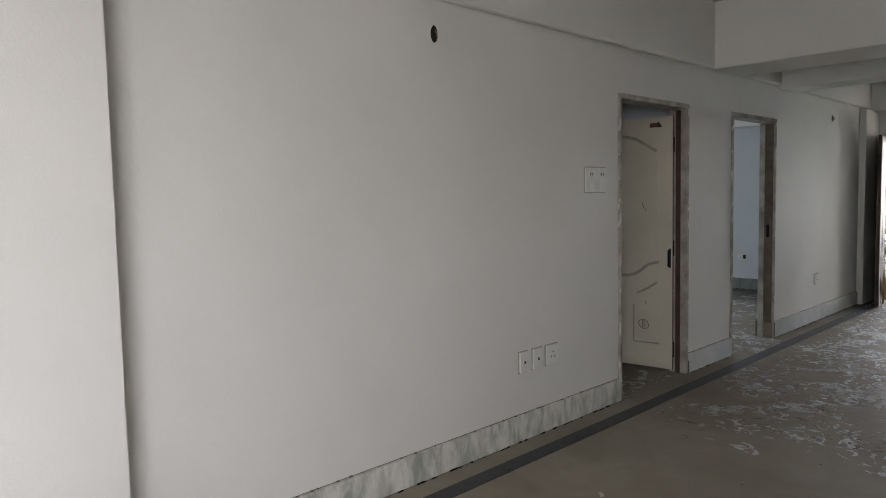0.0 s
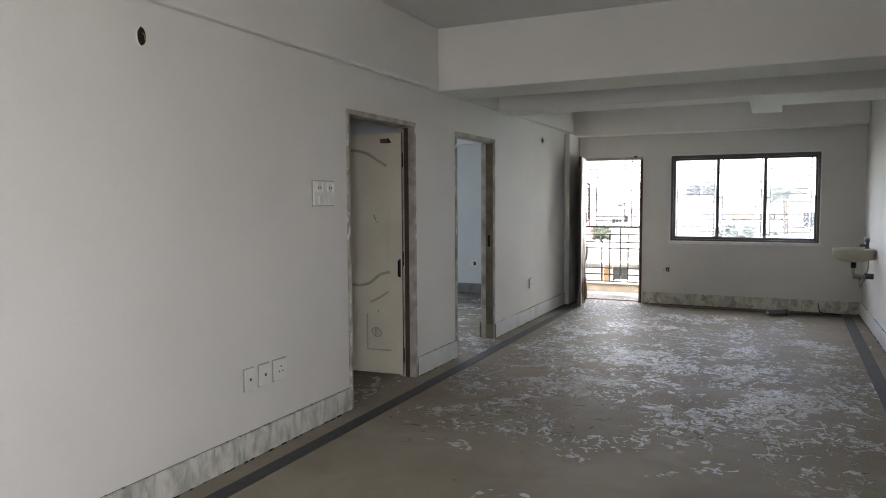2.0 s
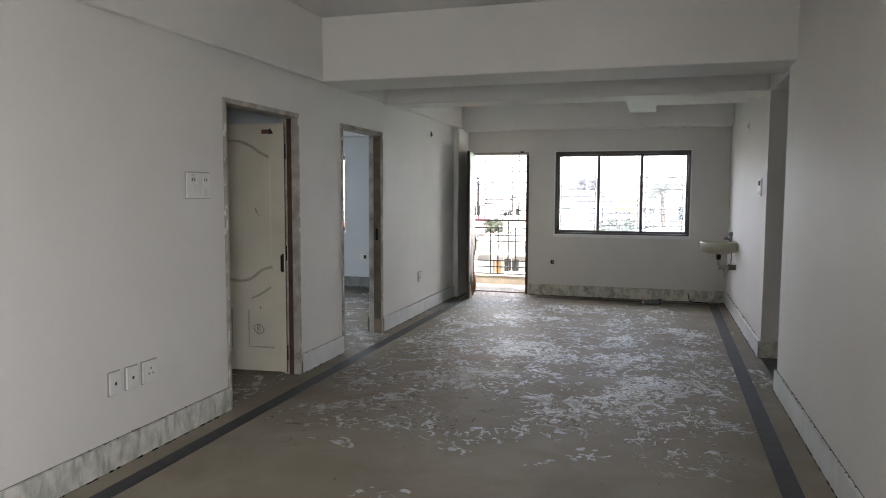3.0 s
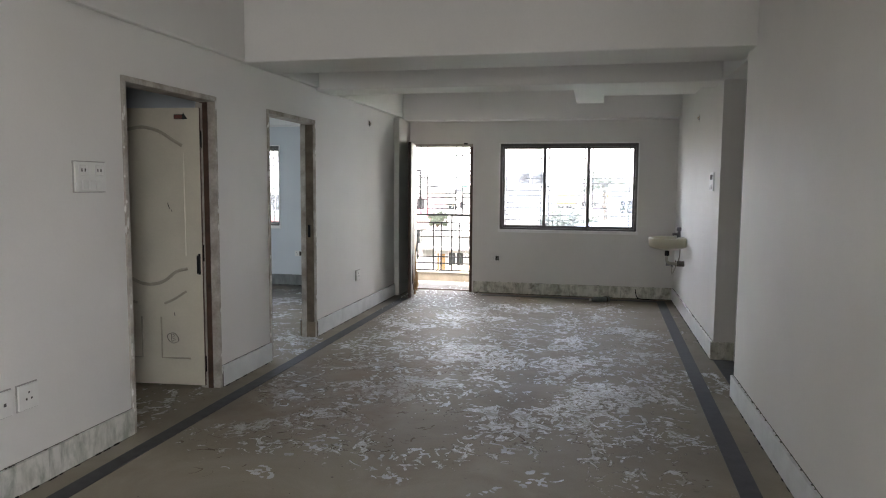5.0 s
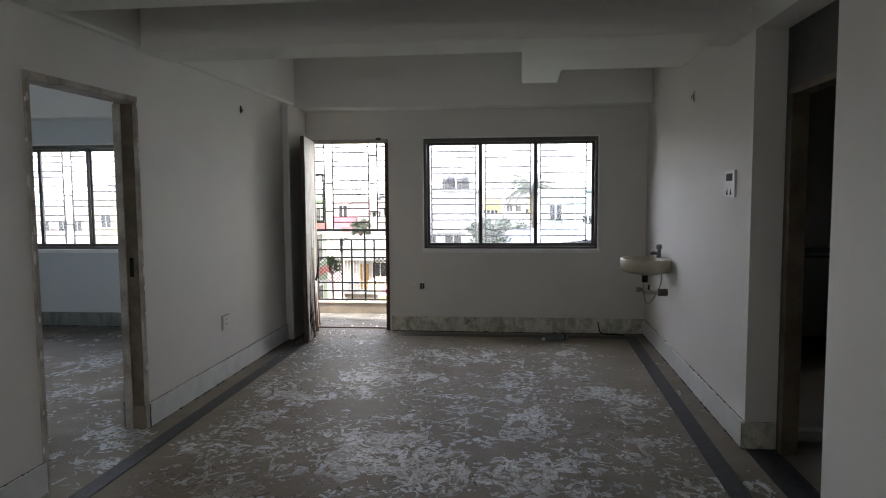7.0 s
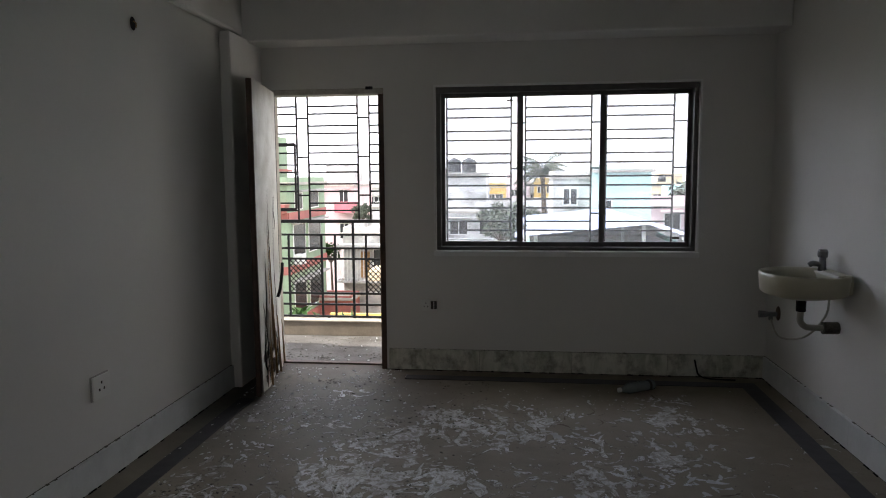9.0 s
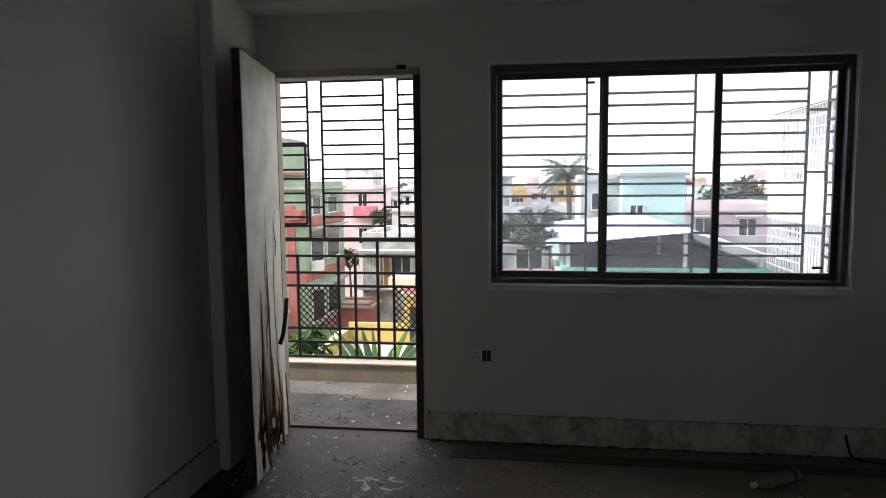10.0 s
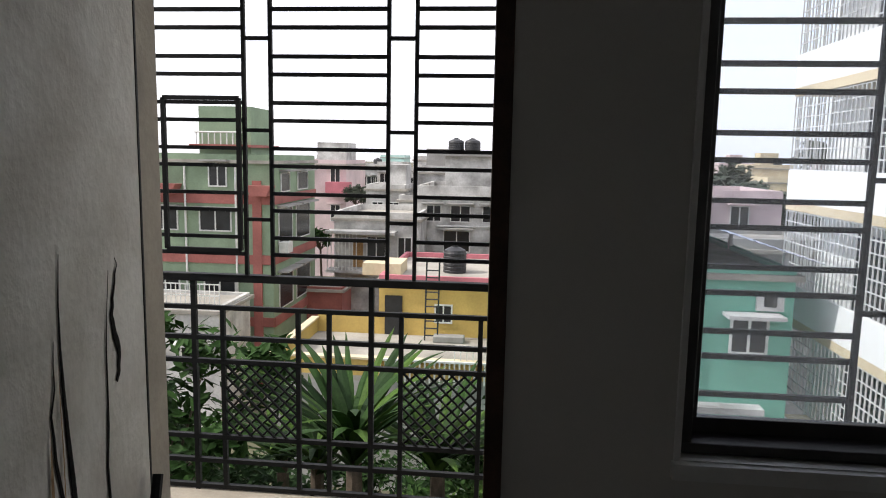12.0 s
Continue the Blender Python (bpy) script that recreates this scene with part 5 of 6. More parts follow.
for x in (-16.8, -12.5, -10.9):
    if x < -12:
        bm = bmesh.new()
        v = [bm.verts.new(p) for p in ((x - 0.55, 37.9, 0.1), (x + 0.55, 37.9, 0.1), (x + 0.35, 37.9, -0.35), (x - 0.35, 37.9, -0.35), (x - 0.55, 38.59, 0.1), (x + 0.55, 38.59, 0.1), (x + 0.35, 38.59, -0.35), (x - 0.35, 38.59, -0.35))]
        for f in ((0, 1, 2, 3), (0, 1, 5, 4), (3, 2, 6, 7), (0, 3, 7, 4), (1, 2, 6, 5)):
            bm.faces.new([v[i] for i in f])
        part("planter", bm, REDBAND, g, "red flared concrete planter")
part("stair_head", boxes((-15.6, -13.2, 39.0, 42.0, 1.19, 3.55)), GREENWALL, g, "green stair head on the roof")
part("stair_slab", boxes((-15.8, -13.0, 38.4, 42.2, 1.75, 1.87)), REDBAND, g)
bm = bmesh.new()
for k in range(9):
    tube(bm, [(-15.5 + 0.28 * k, 38.5, 1.87), (-15.5 + 0.28 * k, 38.5, 2.4)], 0.03, 5)
tube(bm, [(-15.6, 38.5, 2.4), (-13.2, 38.5, 2.4)], 0.04, 5)
part("railing", bm, STEEL, g, "white roof railing")
part("air_conditioner", boxes((-12.06, -11.6, 39.2, 39.9, -3.0, -2.5), bevel=0.03), STEEL, g, "white outdoor air conditioner")

# the yellow house with its terrace
y_house = house("yellow ochre house with a rose roof edge", -6.7, 5.5, 35.6, 42.5, -3.55, YELLOW, [(-4.1, -5.0, 0.6, 0.65), (1.0, -5.0, 1.1, 1.0)], parapet=0.22, edge=ROSE)
part("door", boxes((-6.45, -5.75, 35.52, 35.598, -5.58, -4.0)), DARKOPEN, y_house, "dark terrace door")
part("terrace_wall", boxes((-9.4, 5.5, 30.2, 35.6, GZ, -5.78)), GREYWALL, y_house, "grey weathered wall below the terrace")
part("terrace", boxes((-9.4, 5.5, 30.2, 35.6, -5.78, -5.6)), ROOFDECK, y_house, "dusty cement terrace")
part("terrace_parapet", boxes((-9.4, 5.5, 30.2, 30.4, -5.6, -5.05), (-9.4, -9.2, 30.4, 35.6, -5.6, -5.05), (-9.2, -6.7, 35.62, 35.8, GZ, -4.75)), YELLOW, y_house, "yellow terrace parapet")
bm = bmesh.new()
for k in range(70):
    box(bm, -5.6 + 0.16 * k, -5.55 + 0.16 * k, 30.06, 30.12, -5.7, -5.02)
box(bm, -5.65, 5.5, 30.05, 30.13, -5.02, -4.96)
part("picket_fence", bm, STEEL, y_house, "white picket fence along the terrace")
part("parapet_cap", boxes((-9.45, 5.5, 30.15, 30.45, -5.05, -4.98), (-9.45, -9.15, 30.45, 35.6, -5.05, -4.98)), CREAMWALL, y_house)
part("tank_block", boxes((-7.6, -6.0, 36.6, 38.4, -3.4, -2.9)), CREAMWALL, y_house)
part("bench", boxes((-4.4, -3.2, 34.6, 35.1, -5.6, -5.35), bevel=0.03), GREYWALL, y_house, "grey cement step on the terrace")
bm = bmesh.new()
for s in (-4.75, -4.25):
    tube(bm, [(s, 34.9, -5.6), (s, 35.3, -2.4)], 0.035, 5)
for k in range(10):
    tube(bm, [(-4.75, 34.9 + 0.035 * k, -5.4 + 0.28 * k), (-4.25, 34.9 + 0.035 * k, -5.4 + 0.28 * k)], 0.03, 5)
part("ladder", bm, DARKOPEN, y_house, "dark steel roof ladder")
bm = bmesh.new()
for k in range(22):
    tube(bm, [(-3.2 + 0.2 * k, 30.3, -4.98), (-3.2 + 0.2 * k, 30.3, -4.5)], 0.02, 4)
tube(bm, [(-3.2, 30.3, -4.5), (1.2, 30.3, -4.5)], 0.03, 4)
part("railing", bm, STEEL, y_house, "white terrace railing")
water_tank(-3.9, 38.2, -3.41, 0.5, 1.15)

# pale houses behind
w1 = house("weathered white house with a covered balcony", -11.4, -6.6, 46.6, 53.0, -2.1, WHITEWALL, [(-9.0, -4.1, 1.0, 1.1), (-7.4, -4.2, 0.7, 1.2)], parapet=0.35)
part("balcony", boxes((-11.6, -8.9, 45.5, 46.59, -4.9, -4.75)), WHITEWALL, w1, "white balcony slab")
part("canopy", boxes((-11.6, -7.8, 45.4, 46.59, -2.75, -2.6)), WHITEWALL, w1, "white concrete canopy")
part("shutter", boxes((-10.3, -9.75, 46.5, 46.595, -4.7, -3.1)), RAWPLY, w1, "brown wooden shutter")
bm = bmesh.new()
for k in range(9):
    tube(bm, [(-11.5 + 0.2 * k, 45.55, -4.75), (-11.5 + 0.2 * k, 45.55, -2.75)], 0.03, 4)
part("grill", bm, STEEL, w1)
house("small rose tiled outhouse", -12.4, -10.2, 43.6, 45.6, -5.6, REDBAND, parapet=0.1)
w2 = house("weathered white two-storey house", -7.2, 3.0, 50.0, 58.0, -0.95, WHITEWALL, [(-6.2, -2.3, 0.8, 0.9), (-4.6, -2.3, 1.1, 0.9), (-2.7, -2.3, 1.1, 0.9), (-4.8, -4.1, 1.5, 1.2), (-1.6, -4.1, 1.6, 1.2), (1.4, -4.1, 1.5, 1.2)], parapet=0.6, shades=GREYWALL)
part("roof_room", boxes((-5.7, -2.9, 51.4, 56.0, -0.81, 1.55)), WHITEWALL, w2)
part("shade_slab", boxes((-6.0, -2.6, 51.0, 56.3, 1.55, 1.68)), GREYWALL, w2)
bm = bmesh.new()
tube(bm, [(-6.0, 49.9, -2.6), (-2.4, 49.9, -2.6), (-2.4, 49.9, -5.5)], 0.06, 6)
part("pipe", bm, STEEL, w2, "white soil pipe")
water_tank(-4.15, 53.0, 1.68, 0.5, 1.0)
water_tank(-5.2, 53.2, 1.68, 0.5, 1.0)
house("tall narrow grey-white house", -9.0, -7.3, 54.0, 59.0, -1.5, WHITEWALL, [(-8.1, -4.4, 0.8, 1.3), (-8.1, -2.6, 0.8, 0.8)], parapet=0.3)
p1 = house("pale pink three-storey house", -21.8, -16.4, 70.0, 78.0, 0.55, PINK, [(-17.4, -1.2, 0.8, 1.4), (-20.0, -1.2, 1.1, 1.2), (-17.4, -4.4, 0.8, 1.4)], parapet=0.35)
part("balcony", boxes((-18.0, -15.9, 68.8, 69.99, -1.9, -0.9)), ROSE, p1, "rose balcony front")
part("stair_head", boxes((-19.6, -16.9, 72.0, 76.0, 0.69, 2.6)), WHITEWALL, p1)

# seen through the window: sea green house under an open sheet roof
t_house = house("sea green house under an open sheet roof", -0.3, 5.0, 25.0, 34.0, -1.15, TEAL, [(4.05, -2.85, 0.75, 0.75), (1.8, -2.75, 0.6, 0.3)], parapet=0.12, shades=WHITEWALL)
bm = bmesh.new()
z_l, z_m, z_r = -0.28, 0.07, -0.72
sec = [(-0.7, z_l), (2.94, z_m), (5.5, z_r)]
for y0, y1 in ((24.6, 34.5),):
    for (xa, za), (xb, zb) in zip(sec, sec[1:]):
        n = 24
        rows = []
        for k in range(n + 1):
            f = k / n
            ripple = 0.02 * (k % 2)
            rows.append([bm.verts.new((xa + (xb - xa) * f, yy, za + (zb - za) * f + ripple)) for yy in (y0, y1)])
        for a, c in zip(rows, rows[1:]):
            bm.faces.new((a[0], a[1], c[1], c[0]))
part("sheet_roof", bm, SHEET, t_house, "pale blue corrugated sheet roof")
for x, z in ((-0.1, -0.25), (2.94, 0.05), (4.85, -0.55)):
    for yy in (25.3, 29.5, 33.7):
        part("post", boxes((x - 0.05, x + 0.05, yy - 0.05, yy + 0.05, -1.0, z)), STEEL, t_house)
part("back_screen", boxes((-0.2, 4.9, 33.6, 33.9, -1.0, -0.45)), GREYWALL, t_house, "dark screen wall under the roof")
part("side_screen", boxes((-0.25, -0.15, 25.5, 33.6, -1.0, -0.35)), GREYWALL, t_house)
for x in (1.2, 2.55):
    bm = bmesh.new()
    tube(bm, [(x, 24.92, -9), (x, 24.92, -1.6 if x < 2 else -2.0)], 0.045, 6)
    part("drainpipe", bm, STEEL, t_house, "pale drainpipe")
part("ledge", boxes((-0.3, 4.4, 24.6, 24.996, -4.25, -4.1)), WHITEWALL, t_house, "white ledge above the ground floor")
part("exhaust", boxes((4.15, 4.75, 24.9, 24.996, -1.85, -1.4)), WHITEWALL, t_house)
part("exhaust_fan", boxes((4.3, 4.58, 24.88, 24.899, -1.75, -1.5), bevel=0.02), DARKOPEN, t_house)
house("turquoise painted house behind a shed", 2.6, 5.2, 37.0, 43.0, 1.55, TURQ, [(3.2, -0.3, 0.5, 0.6)], parapet=0.2)
house("pale white rooftop house", 0.9, 2.6, 38.0, 43.0, 1.3, WHITEWALL, [(1.7, 0.1, 0.6, 0.7)], parapet=0.2)
h3 = house("peach coloured house with a terrace", 7.0, 13.0, 48.0, 55.0, -0.55, PINK, [(8.4, -1.9, 0.9, 1.0), (10.8, -1.9, 0.9, 1.0)], parapet=0.4)
house("low grey roofs beyond the shed", 5.6, 11.0, 36.0, 42.0, -1.9, GREYWALL, [(7.5, -3.6, 0.9, 1.0)], parapet=0.4)
wt = house("white house with tanks on its roof", -8.8, -3.4, 60.0, 66.0, 0.2, WHITEWALL, [(-7.8, -1.9, 1.0, 1.1), (-6.1, -1.9, 1.0, 1.1), (-4.5, -1.9, 1.0, 1.1), (-6.1, -4.6, 1.2, 1.2)], parapet=0.5, shades=GREYWALL)
part("stair_head", boxes((-8.2, -6.4, 62.0, 65.0, 0.34, 2.1)), GREYWALL, wt, "grey stair head")
water_tank(-5.2, 61.2, 0.34, 0.6, 1.3)
water_tank(-4.1, 61.6, 0.34, 0.45, 1.2)
rh = house("low white house with a roof railing", -17.4, -12.75, 34.2, 37.4, -4.75, WHITEWALL, [(-13.8, -7.2, 1.0, 1.1)], parapet=0.12)
bm = bmesh.new()
for k in range(24):
    tube(bm, [(-17.3 + 0.197 * k, 34.3, -4.5), (-17.3 + 0.197 * k, 34.3, -3.6)], 0.022, 4)
for z in (-3.6, -4.05):
    tube(bm, [(-17.4, 34.3, z), (-12.75, 34.3, z)], 0.03, 4)
part("railing", bm, STEEL, rh, "white roof railing")
nw = house("small white house with stepped roof", -11.6, -8.9, 56.0, 60.0, -0.9, WHITEWALL, [(-10.8, -2.6, 0.7, 0.9), (-9.7, -2.6, 0.7, 0.9)], parapet=0.3, shades=GREYWALL)
part("stair_head", boxes((-10.4, -9.0, 57.0, 59.5, -0.76, 0.9)), WHITEWALL, nw)
house("grey-white house with dark windows", -16.0, -13.4, 82.0, 88.0, 0.3, WHITEWALL, [(-15.2, -1.5, 0.9, 1.1), (-14.1, -1.5, 0.9, 1.1)], parapet=0.4, shades=GREYWALL)
house("narrow white house on the skyline", -12.4, -9.8, 84.0, 90.0, 1.0, WHITEWALL, [(-11.6, -0.9, 0.8, 1.0), (-10.5, -0.9, 0.8, 1.0)], parapet=0.4)
house("cream house on the skyline", -9.4, -6.2, 92.0, 98.0, 1.4, CREAMWALL, [(-8.6, -0.6, 0.9, 1.1), (-7.1, -0.6, 0.9, 1.1)], parapet=0.4)

# the white block next door, seen along its side
nb = thing("apartment_building", (9.5, 20.0, GZ), "white apartment block with cream slabs and balcony grills", "building")
part("wall", boxes((7.0, 13.0, 13.5, 28.8, GZ, 9.0)), BLOCKWHITE, nb)
for z in (-8.6, -5.6, -2.6, 0.4, 3.4, 6.4):
    part("balcony_slab", boxes((5.9, 6.996, 14.2, 28.4, z - 0.12, z + 0.1)), CREAMWALL, nb, "cream painted slab edge")
    part("balcony_wall", boxes((5.9, 6.0, 14.2, 28.4, z + 0.1, z + (0.95 if z != -5.6 else 0.35))), BLOCKWHITE, nb, "white balcony parapet")
    bm = bmesh.new()
    lo, hi = z + 0.95, z + 2.85
    for k in range(72):
        y = 14.2 + 0.2 * k
        box(bm, 5.93, 5.96, y - 0.012, y + 0.012, lo, hi)
    for k in range(8):
        zz = lo + (hi - lo) * k / 7
        box(bm, 5.935, 5.955, 14.2, 28.4, zz - 0.014, zz + 0.014)
    for k in range(8):
        x = 6.05 + 0.12 * k
        box(bm, x - 0.012, x + 0.012, 28.36, 28.38, lo, hi)
    part("balcony_bars", bm, STEEL, nb, "white balcony grill")
    # wide dark panels put the shade of the balcony recesses on the wall
    for y in (15.6, 18.9, 22.2, 25.5):
        part("window", boxes((6.97, 6.997, y - 1.1, y + 1.1, z + 0.15, z + 2.45)), DARKOPEN, nb)
part("roof", boxes((6.8, 13.2, 13.3, 29.0, 9.0, 9.2)), ROOFDECK, nb)
part("boundary_wall", boxes((4.7, 5.85, 14.0, 24.5, GZ, -5.3)), BLOCKWHITE, nb, "white ground-floor wing")

# town beyond
tones = (WHITEWALL, GREYWALL, PINK, CREAMWALL, TURQ, WHITEWALL, YELLOW)
labels = {"weathered_white_wall": "distant weathered white town house", "grey_cement_wall": "distant grey cement town house", "pale_pink_wall": "distant pale pink town house", "cream_wall": "distant cream painted town house", "turquoise_wall": "distant turquoise painted town house", "yellow_ochre_wall": "distant ochre painted town house"}
rng = random.Random(11)
for k in range(84):
    d = rng.uniform(64, 155)
    s = -0.85 + 1.75 * (k + rng.random()) / 84
    x, y = s * d, 9 + d
    w, dep = rng.uniform(3.5, 7.5), rng.uniform(5, 9)
    top = rng.uniform(-3.6, 0.4) + (d - 66) * 0.014
    m = rng.choice(tones)
    wins = [(x + w * f, top - 2.3, 1.1, 1.2) for f in (-0.28, 0.05, 0.3)]
    hh = house(labels[m.name], x - w / 2, x + w / 2, y, y + dep, top, m, wins, parapet=0.5)
    if k % 3 == 0:
        part("stair_head", boxes((x - 1.2, x + 1.3, y + 2, y + 4.5, top + 0.14, top + 2.3)), m, hh)
    if k % 4 == 1:
        water_tank(x + w * 0.2, y + 1.6, top + 0.14, 0.6, 1.3)


# ---- plants ----
def blade(bm, base, heading, length, width, rise, droop, folds=9, split=0.0):
    """One long leaf that rises and droops, with a raised midrib."""
    base = Vector(base)
    d = Vector((math.cos(heading), math.sin(heading), 0))
    s = Vector((-d.y, d.x, 0))
    prev = None
    for k in range(folds + 1):
        f = k / folds
        p = base + d * (length * f * math.cos(rise * (1 - f * 0.5))) + Vector((0, 0, length * (math.sin(rise) * f - droop * f * f)))
        w = width * (math.sin(math.pi * min(1, f * 0.92 + 0.08)) ** 0.7) * (0.9 + 0.2 * random.random() * split)
        cur = [bm.verts.new(p - s * w + Vector((0, 0, -0.25 * w))), bm.verts.new(p), bm.verts.new(p + s * w + Vector((0, 0, -0.25 * w)))]
        if prev:
            bm.faces.new((prev[0], prev[1], cur[1], cur[0]))
            bm.faces.new((prev[1], prev[2], cur[2], cur[1]))
        prev = cur


def broad_palm(x, y, z, n, length, label, spread=1.0):
    t = thing("banana_plant", (x, y, GZ), label, "plant", "garden plants")
    bm = bmesh.new()
    tube(bm, [(0, 0, 0), (0.05, 0, (z - GZ) * 0.5), (0, 0.05, z - GZ)], [0.22, 0.16, 0.12], 8)
    part("trunk", bm, BARK, t, local=True)
    me_n = max(6, n)
    for k in range(me_n):
        bm = bmesh.new()
        a = 2 * math.pi * k / me_n + random.uniform(-0.25, 0.25)
        blade(bm, (0, 0, z - GZ - random.uniform(0, 0.4)), a, length * random.uniform(0.75, 1.1), 0.078 * random.uniform(0.7, 1.3), random.uniform(0.85, 1.45), random.uniform(0.15, 0.5) * spread, 9, 1)
        part("leaf", bm, (LEAF, LEAF_DARK, LEAF, LEAF_LIGHT)[k % 4], t, local=True)
    return t


def coconut(x, y, top, r, label):
    t = thing("coconut_palm", (x, y, GZ), label, "palm tree", "palms")
    h = top - GZ - r * 0.35
    bm = bmesh.new()
    tube(bm, [(0, 0, 0), (0.3, 0.1, h * 0.4), (0.15, 0, h * 0.75), (0, 0, h)], [0.24, 0.19, 0.16, 0.13], 8)
    part("trunk", bm, BARK, t, local=True)
    bm = bmesh.new()
    for k in range(64):
        a = 2.4 * k + random.uniform(-0.2, 0.2)
        rise, droop = 1.45 - 1.75 * k / 64, random.uniform(0.30, 0.75)
        d, s = Vector((math.cos(a), math.sin(a), 0)), Vector((-math.sin(a), math.cos(a), 0))
        length = r * random.uniform(0.85, 1.1)
        for f in [i / 22 for i in range(2, 23)]:
            p = Vector((0, 0, h)) + d * (length * f * math.cos(rise * (1 - f * 0.4))) + Vector((0, 0, length * (math.sin(rise) * f - droop * f * f)))
            for sg in (1, -1):
                tip = p + s * sg * r * 0.22 * (1 - 0.5 * f) + d * r * 0.06 + Vector((0, 0, -r * (0.10 + 0.10 * random.random())))
                v = [bm.verts.new(p), bm.verts.new(p + d * r * 0.03), bm.verts.new(tip)]
                bm.faces.new(v)
    part("crown", bm, LEAF_HAZED, t, local=True)
    return t


def leafy_tree(name, x, y, top, r, count, size, material, label, category, low=None):
    """Trunk, limbs and a crown of small leaves gathered in uneven clumps."""
    t = thing(name, (x, y, GZ), label, category, "garden plants")
    h = top - GZ
    bm = bmesh.new()
    tube(bm, [(0, 0, 0), (0.1, 0.05, h * 0.4), (0, 0, h - r)], [0.05 * r + 0.08, 0.04 * r + 0.06, 0.05], 7)
    clumps = []
    for k in range(16):
        a, e = random.uniform(0, 2 * math.pi), random.uniform(-0.5, 1.0)
        c = Vector((math.cos(a) * r * random.uniform(0.35, 0.95), math.sin(a) * r * random.uniform(0.35, 0.95), h - r * 0.9 + e * r * 0.75))
        clumps.append((c, r * random.uniform(0.22, 0.42)))
        tube(bm, [(0, 0, h - r * 1.6), (c * 0.6 + Vector((0, 0, (h - r * 1.6) * 0.4))), c], [0.035, 0.02, 0.006], 5)
    part("trunk", bm, BARK, t, local=True)
    bm = bmesh.new()
    for k in range(count):
        c, cr = random.choice(clumps)
        v = Vector((random.gauss(0, 1), random.gauss(0, 1), random.gauss(0, 0.8)))
        p = c + v.normalized() * cr * random.uniform(0.3, 1.1)
        q = Euler((random.uniform(-0.9, 0.9), random.uniform(-0.9, 0.9), random.uniform(0, 6.28))).to_matrix()
        s = size * random.uniform(0.8, 1.6)
        vs = [bm.verts.new(p + q @ Vector(o) * s) for o in ((-0.5, 0, 0), (0, -0.22, 0.05), (0.6, 0, 0), (0, 0.22, 0.05))]
        bm.faces.new(vs)
    part("crown", bm, material, t, local=True)
    return t


broad_palm(-3.75, 18.4, -2.9, 60, 2.3, "broad green banana plant with long upright leaves")
broad_palm(-4.9, 20.4, -4.0, 44, 1.9, "bright green banana plant below the balcony")
broad_palm(-2.6, 19.6, -3.5, 44, 2.0, "broad green banana plant with drooping leaves")
broad_palm(-6.1, 22.0, -4.6, 40, 1.7, "bright green banana plant below the balcony")
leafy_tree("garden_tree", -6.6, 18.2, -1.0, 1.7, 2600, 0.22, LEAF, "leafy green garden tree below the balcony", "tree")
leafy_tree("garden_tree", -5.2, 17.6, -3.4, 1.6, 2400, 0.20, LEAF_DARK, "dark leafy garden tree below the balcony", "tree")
# deep shade comes from the dark leaf colour here
leafy_tree("garden_tree", -4.2, 16.6, -4.6, 1.4, 2000, 0.20, LEAF_DARK, "dark leafy shrub, deep shade put into its leaf colour", "tree")
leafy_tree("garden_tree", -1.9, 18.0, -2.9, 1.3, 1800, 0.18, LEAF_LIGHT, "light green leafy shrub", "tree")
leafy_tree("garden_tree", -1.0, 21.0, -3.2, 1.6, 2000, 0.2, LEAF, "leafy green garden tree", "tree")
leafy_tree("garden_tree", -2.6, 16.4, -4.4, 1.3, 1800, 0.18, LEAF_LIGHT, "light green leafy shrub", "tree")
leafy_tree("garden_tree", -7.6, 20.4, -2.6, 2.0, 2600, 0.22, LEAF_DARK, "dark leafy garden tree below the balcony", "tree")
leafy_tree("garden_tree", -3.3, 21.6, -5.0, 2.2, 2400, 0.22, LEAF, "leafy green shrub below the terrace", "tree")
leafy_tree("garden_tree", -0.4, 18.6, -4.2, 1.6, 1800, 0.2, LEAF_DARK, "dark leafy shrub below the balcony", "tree")
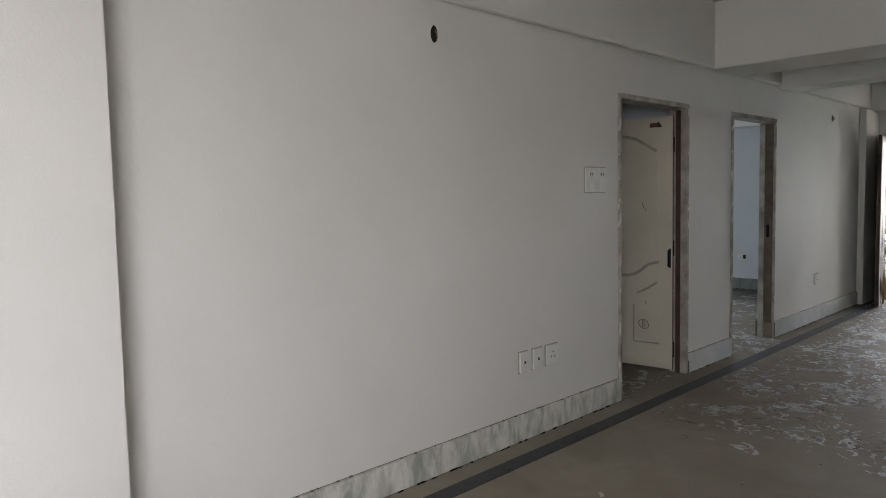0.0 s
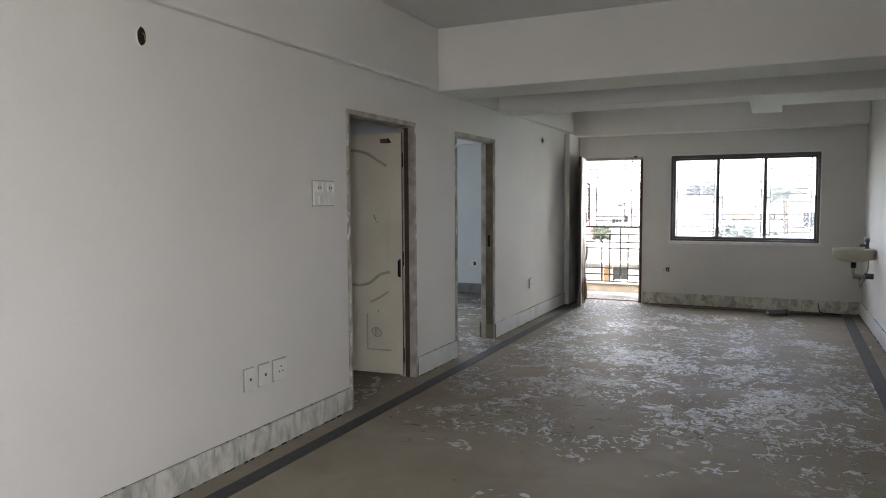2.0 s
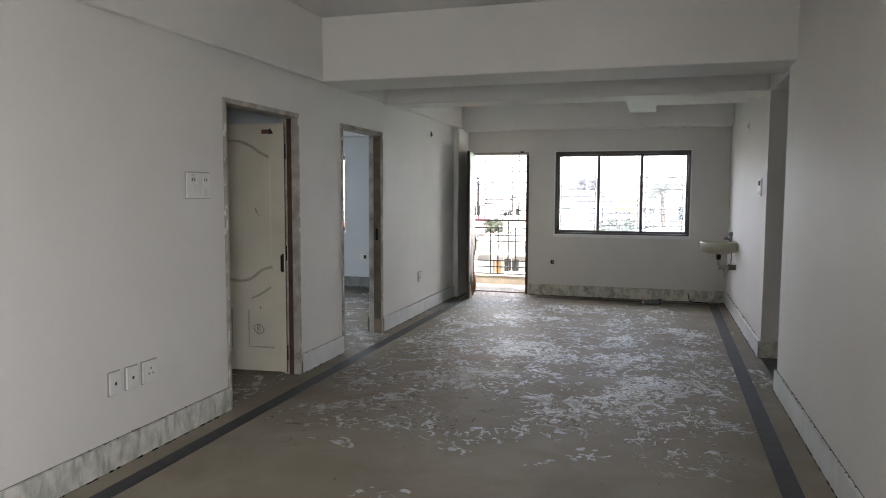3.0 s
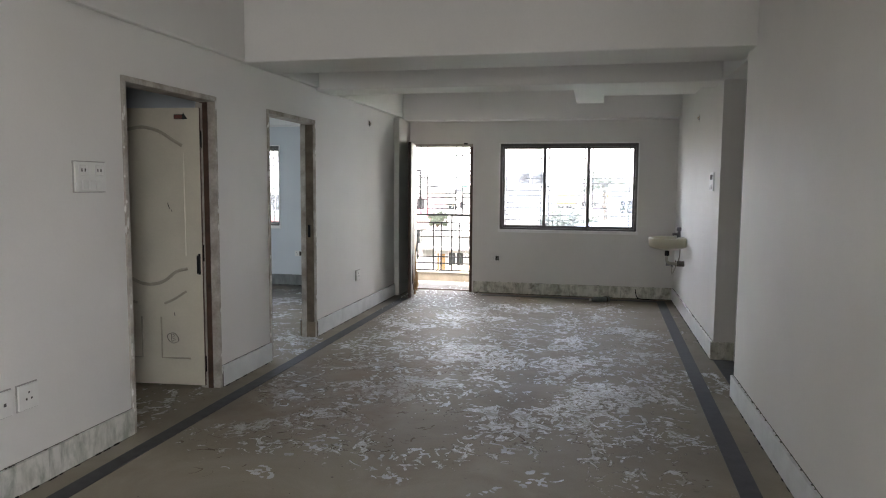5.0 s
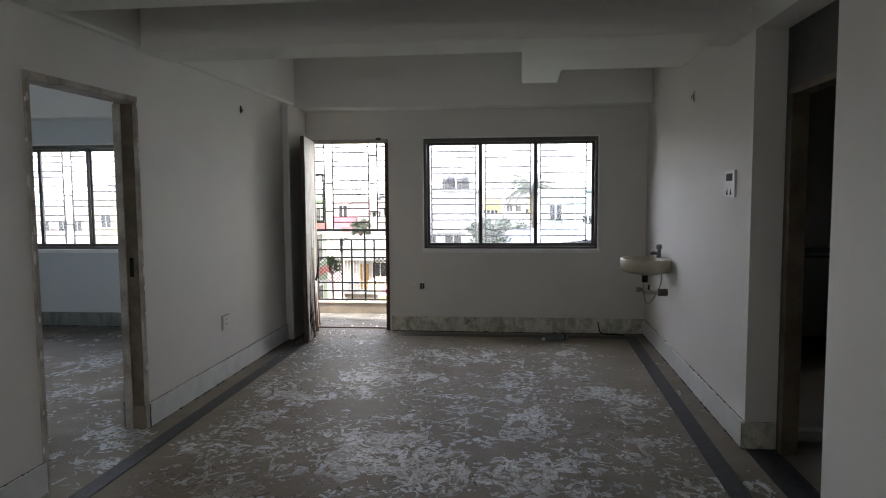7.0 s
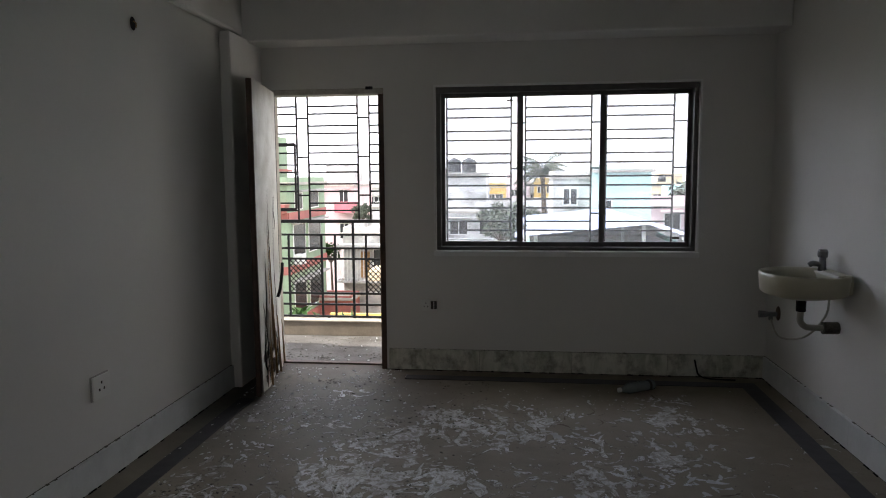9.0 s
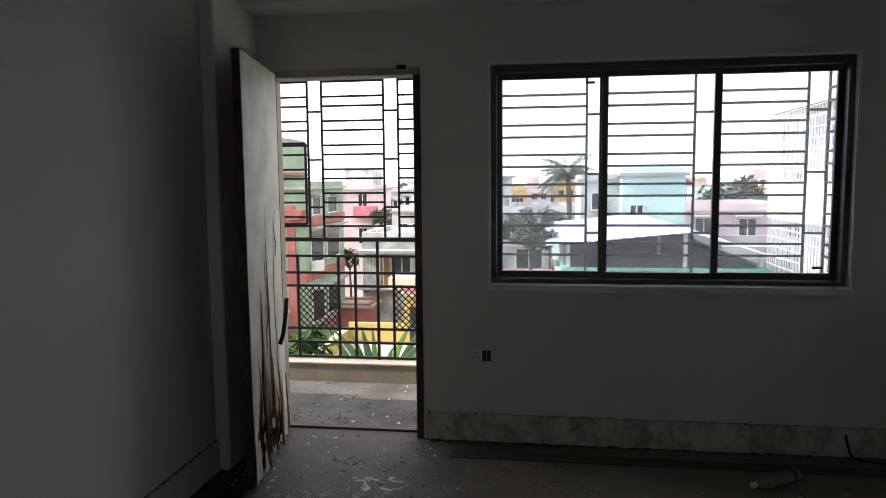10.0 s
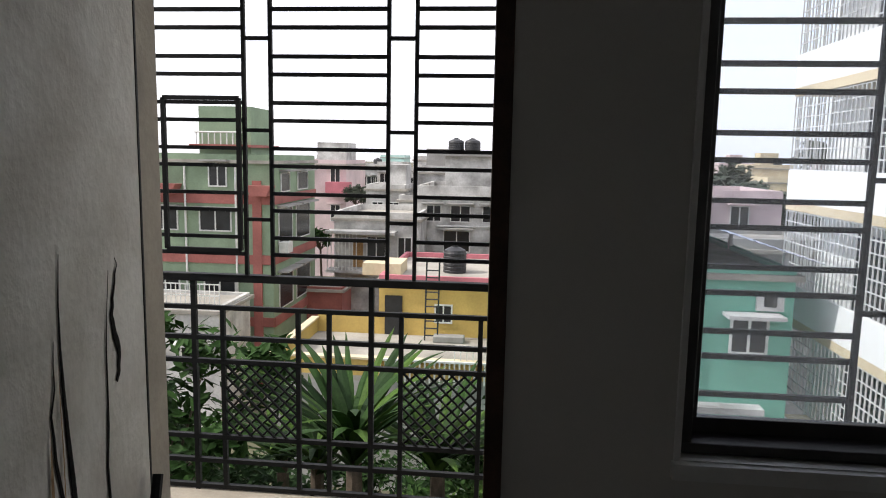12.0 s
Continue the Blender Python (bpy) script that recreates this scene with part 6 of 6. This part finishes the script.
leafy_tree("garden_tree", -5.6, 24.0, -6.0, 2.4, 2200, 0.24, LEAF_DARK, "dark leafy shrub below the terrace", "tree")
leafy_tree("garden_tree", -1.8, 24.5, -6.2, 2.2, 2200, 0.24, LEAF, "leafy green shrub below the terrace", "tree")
# leaf colours cycle: the dark one paints shade, the light one sun
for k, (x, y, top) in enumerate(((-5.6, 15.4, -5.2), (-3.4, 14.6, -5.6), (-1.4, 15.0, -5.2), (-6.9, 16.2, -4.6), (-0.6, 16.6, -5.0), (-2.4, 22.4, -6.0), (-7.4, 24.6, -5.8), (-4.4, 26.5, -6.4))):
    leafy_tree("garden_shrub", x, y, top, 1.7, 2300, 0.2, (LEAF_DARK, LEAF, LEAF_LIGHT)[k % 3], ("dark leafy garden shrub, shade put into its leaf colour", "leafy green garden shrub below the balcony", "light green leafy shrub, sun put into its leaf colour")[k % 3], "shrub")
leafy_tree("street_tree", -12.0, 45.9, -2.6, 0.7, 1400, 0.16, LEAF, "sunlit leafy tree between houses", "tree")
leafy_tree("street_tree", -12.9, 62.5, -0.7, 0.8, 2200, 0.18, LEAF_HAZED, "dark leafy tree between distant houses", "tree")
leafy_tree("street_tree", -14.6, 66.0, -1.2, 0.9, 2000, 0.2, LEAF_HAZED, "dark leafy tree between distant houses", "tree")
leafy_tree("street_tree", -1.15, 27.0, 0.55, 0.75, 2600, 0.15, LEAF_HAZED, "green leafy tree beside a sheet-roofed house, haze put into its leaf colour", "tree")
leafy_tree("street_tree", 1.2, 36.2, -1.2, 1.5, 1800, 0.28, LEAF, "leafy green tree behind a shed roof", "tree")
leafy_tree("street_tree", 17.5, 62.0, 1.4, 4.2, 2800, 0.6, LEAF_HAZED, "dark rounded tree on the skyline", "tree")
leafy_tree("street_tree", 13.0, 60.0, 0.7, 3.0, 2200, 0.6, LEAF_HAZED, "dark rounded tree on the skyline", "tree")
leafy_tree("street_tree", -0.4, 45.0, -0.5, 1.1, 2000, 0.2, LEAF_HAZED, "leafy tree below a palm, haze put into its leaf colour", "tree")
coconut(0.66, 47.0, 2.25, 1.75, "coconut palm with drooping fronds")
coconut(19.6, 58.0, 2.9, 2.4, "coconut palm on the skyline")
